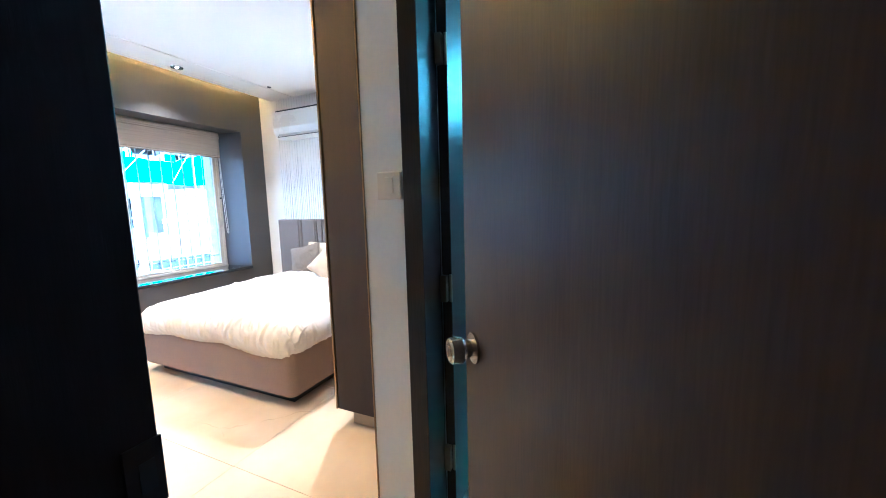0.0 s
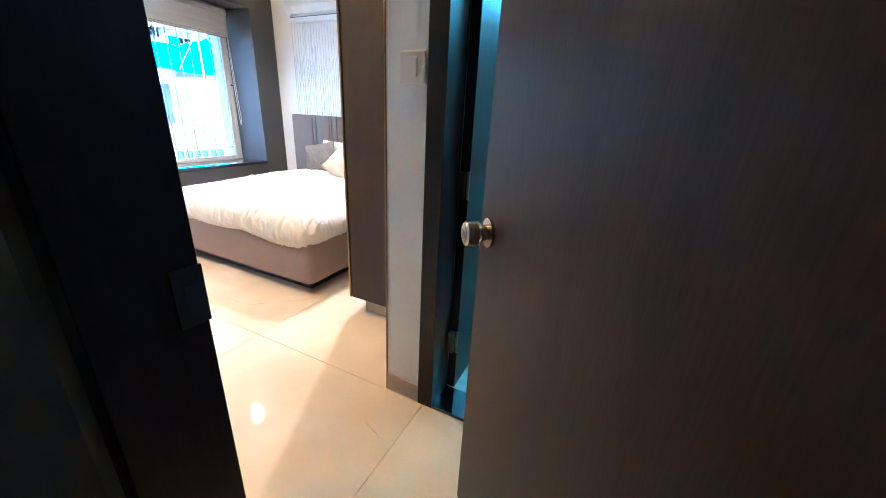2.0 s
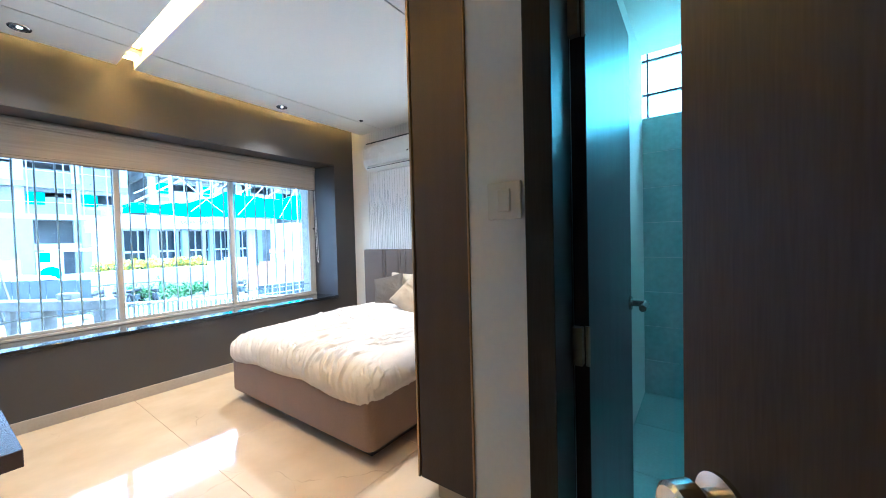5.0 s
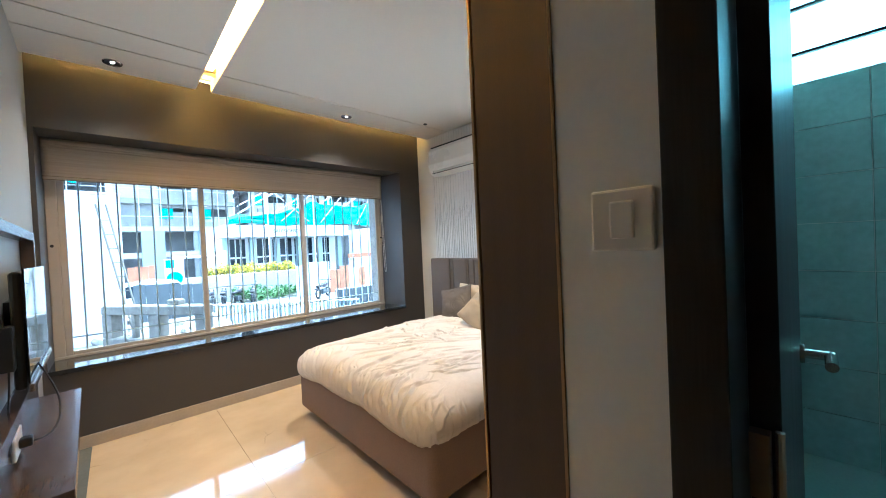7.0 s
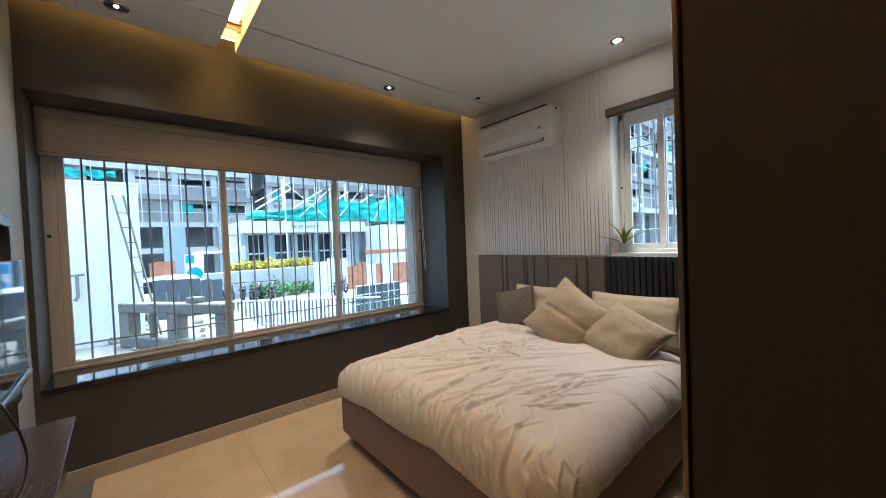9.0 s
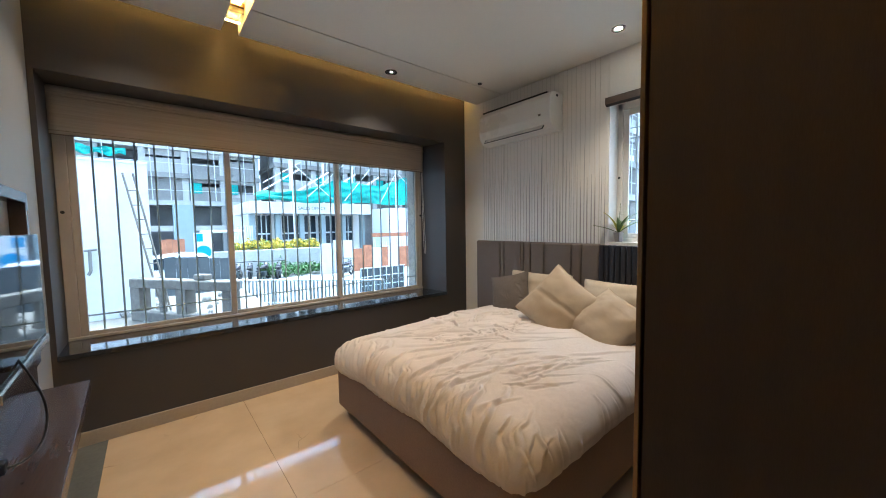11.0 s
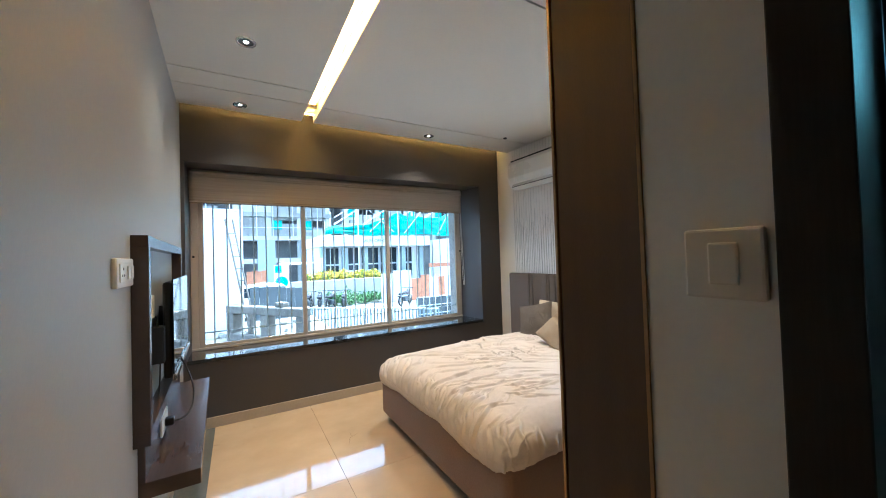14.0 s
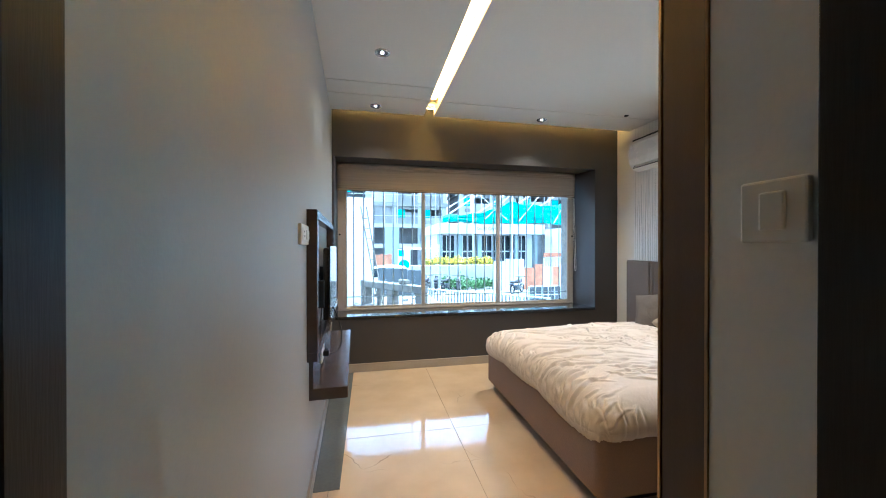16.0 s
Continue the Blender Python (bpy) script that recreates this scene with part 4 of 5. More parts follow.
def bathroom_door():
    f = thing("door_frame_2", (1.05, 0.2, 0), "dark wooden frame of the bathroom door", "door frame", kind="structure")
    part("jamb", boxes((0.973, 1.122, 0.557, 0.626, 0, 2.165), bevel=0.002), M_FRAME, f)
    part("jamb", boxes((0.973, 1.122, -0.289, -0.22, 0, 2.165), bevel=0.002), M_FRAME, f)
    part("head", boxes((0.973, 1.122, -0.22, 0.557, 2.10, 2.165), bevel=0.002), M_FRAME, f)
    d = thing("door_2", (1.13, 0.54, 0), "dark veneer bathroom door standing wide open", "door", kind="structure")
    m = Matrix.Translation((1.128, 0.558, 0)) @ Matrix.Rotation(radians(0.6), 4, "Z")
    leaf = part("door_leaf", box(bmesh.new(), 0, 0.76, -0.038, 0, 0.012, 2.09, bevel=0.002, m=m), M_FRAME, d)
    for z in (0.26, 0.95, 1.80):
        part("hinge", boxes((1.104, 1.1275, 0.532, 0.5565, z - 0.05, z + 0.05), bevel=0.001), M_HINGE, f)
        part("hinge_pin", rod(bmesh.new(), (1.124, 0.522, z - 0.052), (1.124, 0.522, z + 0.052), 0.006), M_HINGE, f)
    bm = bmesh.new()
    rod(bm, m @ Vector((0.70, -0.038, 0.95)), m @ Vector((0.70, -0.048, 0.95)), 0.028, 20)
    rod(bm, m @ Vector((0.70, -0.048, 0.95)), m @ Vector((0.70, -0.105, 0.95)), 0.013, 14)
    rod(bm, m @ Vector((0.712, -0.098, 0.95)), m @ Vector((0.59, -0.098, 0.95)), 0.013, 14)
    part("door_handle", bm, M_STEEL, leaf, "steel lever handle")
    struct("threshold", boxes((0.975, 1.122, -0.22, 0.557, 0.0, 0.014), bevel=0.003), M_GRANITE, "black granite threshold of the bathroom", "threshold")


bathroom_door()


def bathroom():
    wl_ = thing("louvre_window", (3.36, 0.1, 2.12), "bright bathroom louvre window with tinted glass blades", "window", kind="structure")
    for z in (2.12, 2.30, 2.56, 2.82):
        part("window_frame", boxes((3.34, 3.37, -0.86, 0.70, z, z + 0.014)), M_BLACK, wl_)
    for y in (-0.1, 0.6):
        part("mullion", boxes((3.345, 3.365, y, y + 0.012, 2.13, 2.98)), M_BLACK, wl_)
    pn = part("pane", boxes((3.372, 3.376, -0.86, 0.70, 2.12, 2.98)), M_FROST, wl_)
    pn.visible_shadow = False
    wall = bpy.data.objects["bathroom_wall"]
    tw, th_ = 0.60, 0.265
    me = None
    for r in range(8):
        for c in range(3):
            y0 = -0.90 + c * tw
            y1 = min(y0 + tw, 0.64)
            bm = boxes((XR - 0.010, XR + 0.001, y0 + 0.002, y1 - 0.002, r * th_ + 0.002, (r + 1) * th_ - 0.002), bevel=0.0015)
            part("tile", bm, M_TILE, wall)
    fl = struct("bathroom_floor", boxes((1.122, XR, -0.9, 0.64, -0.011, -0.005)), M_GROUT, "pale bathroom floor tiles with dark joints", "floor")
    for r in range(4):
        for c in range(3):
            a, b = 1.124 + r * 0.545, -0.9 + c * 0.515
            part("tile", boxes((a, a + 0.542, b, b + 0.512, -0.005, 0.0), bevel=0.001), M_BFLOOR, fl)


bathroom()

# ---- ceiling lights ----
def downlight(x, y, label, watts, r=0.042, lr=0.010, cone=110, aim=(0, 0)):
    """A deep-set lit lamp: steel ring, dark baffle cup, glowing lens, and its beam."""
    d = thing("downlight", (x, y, H), label, "ceiling light", "downlights")
    seg = 28

    def turned(prof):
        bm = bmesh.new()
        rings = [[bm.verts.new((x + p[0] * math.cos(2 * math.pi * k / seg), y + p[0] * math.sin(2 * math.pi * k / seg), p[1])) for k in range(seg)] for p in prof]
        for a, b in zip(rings, rings[1:]):
            for k in range(seg):
                bm.faces.new((a[k], a[(k + 1) % seg], b[(k + 1) % seg], b[k]))
        return bm

    part("ring", turned([(r + 0.010, H - 0.0005), (r + 0.008, H - 0.006), (r, H - 0.006), (r - 0.003, H - 0.002)]), M_STEEL, d, "polished steel ring", smooth=True)
    part("baffle", turned([(r - 0.003, H - 0.003), (r - 0.010, H - 0.0012), (lr, H - 0.001)]), M_BLACK, d, "dark baffle")
    part("lens", rod(bmesh.new(), (x, y, H - 0.0022), (x, y, H + 0.002), lr, 24), G_SPOT, d, "glowing lens")
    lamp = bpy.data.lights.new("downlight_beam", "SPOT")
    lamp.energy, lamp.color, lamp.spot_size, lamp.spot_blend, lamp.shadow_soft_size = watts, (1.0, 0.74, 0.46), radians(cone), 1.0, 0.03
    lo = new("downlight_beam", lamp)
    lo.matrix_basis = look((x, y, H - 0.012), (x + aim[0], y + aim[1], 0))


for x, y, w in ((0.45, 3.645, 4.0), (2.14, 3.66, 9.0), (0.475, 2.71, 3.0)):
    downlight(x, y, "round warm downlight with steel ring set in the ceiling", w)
downlight(2.995, 2.154, "small round warm downlight over the bed head", 14.0, 0.036, 0.024, 118, (-0.95, -0.1))
sp = thing("smoke_sensor", (2.916, 3.376, H), "tiny round dark sensor in the ceiling", "sensor")
part("body", rod(bmesh.new(), (2.916, 3.376, H - 0.008), (2.916, 3.376, H + 0.001), 0.018, 18, 0.022), M_DARKSLOT, sp)

ls = thing("strip_light", (0.977, 2.1, H + 0.05), "long warm yellow light strip sunk in the ceiling slot", "ceiling light")
part("diffuser", boxes((SX0 + 0.026, SX1 - 0.026, 0.805, 3.56, H + 0.072, H + 0.078)), G_STRIP, ls)
part("housing", boxes((SX0, SX1, 0.80, CE, H + 0.094, H + 0.10), (SX0 - 0.004, SX0 + 0.002, 0.80, CE, H + 0.002, H + 0.094), (SX1 - 0.002, SX1 + 0.004, 0.80, CE, H + 0.002, H + 0.094)), M_CEIL, ls)
part("end_clip", boxes((SX0 + 0.006, SX1 - 0.006, 3.56, 3.58, H + 0.068, H + 0.092)), M_BRASS, ls)
cv = thing("cove_light", (1.6, 3.72, H + 0.05), "amber light strip hidden above the ceiling edge", "ceiling light")
part("led_strip", boxes((0.06, XR - 0.05, 3.735, 3.75, H + 0.051, H + 0.058)), G_COVE, cv)
struct("cove_wall", boxes((0.03, XR, 3.60, 3.615, H + 0.05, 2.85)), M_CEIL, "white upstand behind the cove light", "ceiling")

# ---- floor slabs ----
xs = (-1.6, -0.625, 0.175, 0.975, 1.775, 2.575, 3.30)
ys = (-1.6, -0.36, 0.60, 1.65, 2.70, 4.0)
for i in range(6):
    for j in range(5):
        a, b, c, d = xs[i] + 0.0011, xs[i + 1] - 0.0011, ys[j] + 0.0011, ys[j + 1] - 0.0011
        if a > 0.9 and j < 2:
            continue
        if a > 0.9 and j == 2:
            c = 0.65          # the slabs stop at the bathroom wall
        part("slab", boxes((a, b, c, d, -0.012, 0)), M_MARBLE, floor)
tagged(part("floor_inlay", boxes((0.03, 0.232, 2.20, 3.98, 0.0, 0.003)), M_GREYSTONE), "strip of polished grey stone along the wall", "floor", kind="structure")

# ---- outdoors ----
GZ = -1.5
M_ROAD = mat("dusty_concrete_road", (0.21, 0.205, 0.195), 0.9, vary=0.22, scale=0.7, fine=14, bump=0.4, bump_scale=30)
M_CONC = mat("raw_concrete", (0.21, 0.205, 0.19), 0.9, vary=0.25, scale=0.8, fine=9, bump=0.4, bump_scale=20)
M_CONC2 = mat("pale_concrete", (0.37, 0.365, 0.345), 0.85, vary=0.18, scale=0.7, fine=9)
M_WHITEW = mat("whitewashed_wall", (0.66, 0.67, 0.67), 0.8, vary=0.06, scale=0.8, fine=12)
M_OFFICE = mat("white_office_paint", (0.60, 0.60, 0.60), 0.6, vary=0.05, scale=0.8)
M_BLUEGREY = mat("blue_grey_column_paint", (0.25, 0.30, 0.31), 0.6, vary=0.12, scale=1.2)
M_DARKGL = mat("dark_office_glass", (0.02, 0.028, 0.035), 0.08, vary=0.2, scale=0.6)
M_BAYSHADE = mat("painted_bay_shade", (0.17, 0.17, 0.165), 0.9, vary=0.5, scale=0.5)
M_NET = mat("teal_safety_net", (0.045, 0.30, 0.26), 0.8, vary=0.55, scale=1.2, fine=9)
M_RUST = mat("rusty_sheet_metal", (0.34, 0.14, 0.07), 0.8, vary=0.5, scale=2.5, fine=18)
M_PALEM = mat("pale_sheet_metal", (0.52, 0.54, 0.55), 0.5, vary=0.12, scale=1.5)
M_DPANEL = mat("dark_grey_sheet_fence", (0.05, 0.058, 0.062), 0.55, vary=0.15)
M_PARA = mat("weathered_brown_concrete", (0.15, 0.138, 0.12), 0.9, vary=0.35, scale=2.5, fine=14, bump=0.5, bump_scale=25)
M_RAILP = mat("blue_grey_steel_pales", (0.13, 0.16, 0.17), 0.5, vary=0.2)
M_RAIL = mat("pale_blue_grey_railing", (0.50, 0.55, 0.54), 0.5, vary=0.12)
M_RUBBER = mat("black_rubber", (0.012, 0.012, 0.012), 0.8, vary=0.2)
M_CARW = mat("white_car_paint", (0.70, 0.70, 0.70), 0.2, vary=0.02, coat=0.5)
M_RED = mat("dark_motorbike_paint", (0.045, 0.04, 0.05), 0.25, vary=0.1)
M_BUSH = mat("green_bush_leaves", (0.065, 0.14, 0.035), 0.6, vary=0.5, scale=6)
M_YELLOW = mat("yellow_flower_leaves", (0.55, 0.42, 0.04), 0.6, vary=0.4, scale=6)
M_BAMBOO = mat("weathered_bamboo", (0.13, 0.115, 0.095), 0.8, vary=0.3, scale=5)
M_SIGNB = mat("blue_sign_paint", (0.02, 0.22, 0.45), 0.4, vary=0.05)

struct("ground", boxes((-300, 300, 4.70, 600, GZ - 0.3, GZ), (3.7, 300, -300, 4.70, GZ - 0.3, GZ), (-300, 3.7, -300, -3.0, GZ - 0.3, GZ), (-300, -3.0, -3.0, 4.70, GZ - 0.3, GZ)), M_ROAD, "dusty pale concrete yard and road", "ground")
struct("house_base", boxes((-1.75, 3.5, -1.75, 4.55, GZ - 0.1, -0.15)), M_CONC2, "plain base of the house under the flat", "wall")
struct("house_roof", boxes((-1.9, 3.6, -1.9, 4.62, 3.0, 3.15)), M_CONC2, "flat concrete roof slab over the flat", "roof")


# unseen, added to block high sky and narrow the window's reflection on the floor
struct("unseen_overhang_slab", boxes((-1.6, 3.7, 4.62, 6.85, 2.5, 2.62)), M_CONC2, "unseen concrete slab over the window, added to hide the high sky", "slab")


def tower(x0, x1, y, z0, floors, fh, bay, label, seed, d=9.0):
    """Unfinished concrete frame: slabs, columns, parapets, bays with some infill, core coloured as their shade."""
    t = thing("unfinished_building", ((x0 + x1) / 2, y, GZ), label, "building")
    rng = random.Random(seed)
    # solid block; its dark colour stands for the shade deep in the bays
    part("core", boxes((x0, x1, y + 2.2, y + d, GZ, z0 + floors * fh)), M_BAYSHADE, t, "solid core with the shade of the open bays put in its colour")
    n = int((x1 - x0) / bay)
    for k in range(floors + 1):
        z = z0 + k * fh
        part("slab", boxes((x0 - 0.4, x1 + 0.4, y - 0.4, y + d, z - 0.55, z)), M_CONC2 if k % 2 == 0 else M_CONC, t)
        if k < floors:
            for i in range(n):
                a = x0 + i * (x1 - x0) / n
                b = a + (x1 - x0) / n
                q = rng.random()
                if q < 0.8:
                    part("parapet", boxes((a + 0.2, b - 0.1, y + 0.1, y + 0.3, z, z + rng.uniform(0.9, 1.9))), M_CONC if q < 0.4 else M_CONC2, t)
                elif q < 0.9:
                    part("infill", boxes((a + 0.2, b - 0.6, y + 0.5, y + 0.7, z, z + fh - 0.6)), M_CONC2, t)
                if rng.random() < 0.14:
                    part("net_patch", boxes((a + 0.4, a + 1.6, y + 0.02, y + 0.06, z + 0.9, z + 2.1)), M_NET, t)
        if k < floors:
            for i in range(n):
                a = x0 + i * (x1 - x0) / n
                b = a + (x1 - x0) / n
                if rng.random() < 0.7:
                    part("lintel", boxes((a, b, y + 0.15, y + 0.4, z + fh - rng.uniform(0.9, 1.3), z + fh - 0.55)), M_CONC if rng.random() < 0.5 else M_CONC2, t)
                if rng.random() < 0.45:
                    q = a + rng.uniform(0.5, 2.2)
                    part("partition", boxes((q, q + rng.uniform(0.25, 0.9), y + 1.0, y + 1.2, z, z + fh - 0.55)), M_CONC2, t)
                if rng.random() < 0.6:
                    q = a + rng.uniform(0.2, 1.5)
                    part("stacked_board", boxes((q, q + rng.uniform(0.6, 1.6), y - 0.38, y + 0.05, z, z + rng.uniform(0.15, 0.6))), M_CONC if rng.random() < 0.6 else M_PALEM, t)
            zz = z + rng.uniform(1.0, 1.3)
            part("guard_rail", rod(bmesh.new(), (x0, y - 0.32, zz), (x1, y - 0.32, zz), 0.035, 5), M_PALEM, t)
    for i in range(2 * n):
        a = x0 + (i + rng.uniform(0.2, 0.8)) * (x1 - x0) / (2 * n)
        part("prop", rod(bmesh.new(), (a, y - 0.45, z0), (a + rng.uniform(-0.2, 0.2), y - 0.45, z0 + floors * fh), 0.045, 5), M_PALEM, t)
    for i in range(n + 1):
        a = x0 + i * (x1 - x0) / n
        part("column", boxes((a - 0.3, a + 0.3, y - 0.1, y + 0.5, GZ, z0 + floors * fh - 0.55)), M_CONC2, t)
    return t


tower(-26, 11.5, 52, 4.7, 5, 3.1, 3.6, "unfinished grey concrete apartment block with open floors", 5)
tower(13.5, 46, 50, 6.4, 5, 3.3, 4.4, "unfinished pale concrete block behind the site office", 9)
tower(34, 60, 16, 4.0, 8, 3.1, 3.5, "tall unfinished concrete block beyond the side window", 15, d=20)


def lower_columns():
    g = thing("ground_floor_columns", (2, 50, GZ), "blue-grey ground floor columns of the unfinished block", "columns")
    for x, w in ((-1.8, 1.2), (2.6, 2.0), (7.8, 1.3), (10.4, 1.0)):
        part("column", boxes((x, x + w, 50.6, 51.5, GZ, 4.15)), M_BLUEGREY, g)
    part("beam", boxes((-6, 11.5, 50.9, 51.4, 1.2, 1.8)), M_CONC2, g)


lower_columns()


def site_office():
    o = thing("site_office", (10.5, 31, GZ), "low white site office with dark glazing and deep canopy", "building")
    part("wall", boxes((6.4, 15.6, 31.6, 38, GZ, 3.2)), M_OFFICE, o)
    can = part("canopy", boxes((6.1, 15.9, 29.6, 38.2, 2.45, 3.32), bevel=0.03), M_OFFICE, o)
    x = 6.9
    for i, w in enumerate((1.05, 1.5, 1.5, 1.5, 1.3)):
        win = part("window", boxes((x, x + w, 31.5, 31.62, -0.6, 2.35)), M_DARKGL, o, "dark glass with white bars")
        for k in (1, 2):
            part("mullion", boxes((x + w * k / 3 - 0.035, x + w * k / 3 + 0.035, 31.42, 31.52, -0.6, 2.35)), M_OFFICE, win)
        part("rail", boxes((x, x + w, 31.42, 31.52, 0.85, 0.97)), M_OFFICE, win)
        part("apron", boxes((x + 0.1, x + w - 0.2, 31.44, 31.5, -0.4, 0.4)), M_OFFICE, win) if i in (1, 2) else None
        x += w + 0.28
    for c in (6.25, 8.05, 9.85, 11.6, 13.4, 15.2):
        part("column", boxes((c, c + 0.36, 30.4, 30.8, GZ, 2.45)), M_BLUEGREY, o)
    cu = bpy.data.curves.new("sign_text", "FONT")
    cu.body, cu.size, cu.extrude, cu.align_x = "SALES OFFICE", 0.36, 0.01, "CENTER"
    tmp = bpy.data.objects.new("sign_text", cu)
    me = bpy.data.meshes.new_from_object(tmp)
    bpy.data.objects.remove(tmp)
    me.transform(Matrix.Translation((10.6, 29.585, 2.76)) @ Matrix.Rotation(radians(90), 4, "X"))
    me.materials.clear()
    me.materials.append(M_DPANEL)
    tx = new("sign_text", me)
    tx.parent = can
    for i in range(3):
        part("roof_post", rod(bmesh.new(), (9.2 + 2.6 * i, 30.2, 3.32), (9.2 + 2.6 * i, 30.2, 6.6), 0.09), M_OFFICE, o)
    for i in range(4):
        a = 7.2 + 2.4 * i
        part("brace", rod(bmesh.new(), (a, 30.0, 4.2), (a + 2.6, 30.0, 5.9), 0.06), M_OFFICE, o)


site_office()


def net():
    bm = bmesh.new()
    nx, nz = 90, 22
    rows = []
    for j in range(nz + 1):
        row = []
        for i in range(nx + 1):
            u, v = i / nx, j / nz
            x = 6.4 + 17.6 * u
            low = 3.36 + 0.18 * noise.noise((u * 7, 0, 0))
            top = 4.15 + 1.5 * min(1, max(0, (u - 0.1) / 0.6)) + 0.75 * noise.noise((u * 4.3, 2, 0)) + 0.35 * noise.noise((u * 13, 5, 0)) - 3.0 * max(0, 0.1 - u) - 3.5 * max(0, u - 0.85)
            z = low + (top - low) * v
            y = 29.35 + 0.35 * noise.noise((u * 9, v * 2.5, 1)) + 0.12 * noise.noise((u * 26, v * 5, 4)) - 0.25 * math.sin(math.pi * v)
            row.append(bm.verts.new((x, y, z)))
        rows.append(row)
    for j in range(nz):
        for i in range(nx):
            bm.faces.new((rows[j][i], rows[j][i + 1], rows[j + 1][i + 1], rows[j + 1][i]))
    n = part("safety_net", bm, M_NET, smooth=True)
    tagged(n, "sagging teal safety net slung over the office canopy", "net")


net()
sc = thing("scaffold", (12, 29, GZ), "white scaffold poles holding up the safety net", "scaffold")
for a, b in (((6.9, 4.6), (9.6, 6.3)), ((9.9, 3.6), (13.2, 6.6)), ((13.0, 3.5), (15.4, 6.3)), ((16.3, 3.4), (18.0, 6.2)), ((18.2, 6.1), (21.5, 3.4)), ((9.0, 6.1), (12.0, 3.6))):
    part("pole", rod(bmesh.new(), (a[0], 28.8, a[1]), (b[0], 28.8, b[1]), 0.032, 6), M_OFFICE, sc)
for x, z in ((8.9, 7.0), (17.9, 6.4), (12.4, 6.0)):
    part("pole", rod(bmesh.new(), (x, 28.75, GZ), (x, 28.75, z), 0.045, 6), M_OFFICE, sc)


def side_buildings():
    b = thing("boundary_building", (18.5, 27, GZ), "white wall with a dark red strip beside the office", "building")
    part("wall", boxes((16.1, 23.5, 27, 30, GZ, 2.9)), M_WHITEW, b)
    part("strip", boxes((13.6, 22, 25.4, 25.6, 0.55, 0.85)), M_RUST, b)
    rng = random.Random(8)
    for i in range(34):
        x = 13.7 + i * 0.24
        part("stake", rod(bmesh.new(), (x, 25.5, GZ), (x + rng.uniform(-0.1, 0.1), 25.5, rng.uniform(-0.1, 0.5)), 0.05, 6), M_OFFICE, b)
    w = thing("white_building", (-2, 9, GZ), "blank whitewashed side wall of a neighbouring house", "building")
    part("wall", boxes((-7, 0.515, 9.0, 12.5, GZ, 2.43)), M_WHITEW, w)
    part("roof_edge", boxes((-7.05, 0.525, 8.98, 12.52, 2.43, 2.47)), M_WHITEW, w)
    pipe = rod(bmesh.new(), (-0.255, 8.93, 1.0), (-0.258, 8.93, 0.66), 0.022)
    rod(pipe, (-0.258, 8.93, 0.66), (-0.29, 8.93, 0.60), 0.022)
    rod(pipe, (-0.32, 8.93, 0.99), (-0.17, 8.93, 1.005), 0.018)
    part("drain_pipe", pipe, M_CONC, w)
    p = thing("podium", (-1, 7.7, GZ), "raised concrete slab in front of the white wall", "slab")
    part("slab", boxes((-7, 2.2, 5.2, 10.9, GZ, -0.16), bevel=0.03), M_PARA, p)
    f = thing("concrete_parapet", (0.8, 7.8, -0.16), "broken grey concrete parapet with square openings", "parapet")
    m = Matrix.Translation((0.19, 8.6, 0)) @ Matrix.Rotation(math.atan2(-1.65, 1.17), 4, "Z")
    part("top_beam", box(bmesh.new(), 0, 2.02, 0, 0.2, 0.38, 0.53, bevel=0.02, m=m), M_PARA, f)
    part("bottom_beam", box(bmesh.new(), 0, 2.02, 0, 0.2, -0.16, 0.0, bevel=0.02, m=m), M_PARA, f)
    for x, w in ((0.0, 0.2), (0.95, 0.2), (1.84, 0.17)):
        part("post", box(bmesh.new(), x, x + w, 0.01, 0.19, 0.0, 0.38, bevel=0.012, m=m), M_PARA, f)
    part("baluster", box(bmesh.new(), 0.55, 0.63, 0.05, 0.13, 0.0, 0.38, bevel=0.01, m=m), M_PARA, f)
    part("loose_block", box(bmesh.new(), 1.3, 1.52, 0.03, 0.17, 0.53, 0.62, bevel=0.02, m=m), M_PARA, f)
    lad = thing("bamboo_ladder", (0.5, 8.7, -0.16), "weathered bamboo ladder leaning on the white wall", "ladder")
    for dx in (0, 0.13):
        part("pole", rod(bmesh.new(), (0.62 + dx * 0.8, 8.35, -0.16), (0.20 + dx, 8.93, 2.25), 0.015, 8), M_BAMBOO, lad)
    for k in range(9):
        f2 = 0.08 + k * 0.1
        x = 0.62 + (0.20 - 0.62) * f2
        part("rung", rod(bmesh.new(), (x, 8.35 + 0.58 * f2, -0.16 + 2.41 * f2), (x + 0.12, 8.35 + 0.58 * f2, -0.16 + 2.41 * f2), 0.008, 6), M_BAMBOO, lad)
    q = random.Random(31)
    bm = bmesh.new()
    for i in range(70):
        x, y = q.uniform(-1.6, 2.0), q.uniform(7.4, 10.6)
        s = q.uniform(0.03, 0.12)
        bmesh.ops.create_icosphere(bm, subdivisions=1, radius=s, matrix=Matrix.Translation((x, y, -0.16 + s * 0.3)) @ Euler((q.random() * 3, q.random() * 3, 0)).to_matrix().to_4x4() @ Matrix.Diagonal((1, 0.7, 0.5, 1)))
    tagged(part("rubble", bm, M_CONC), "scattered broken concrete and stones on the slab", "rubble", kind="stuff")


side_buildings()


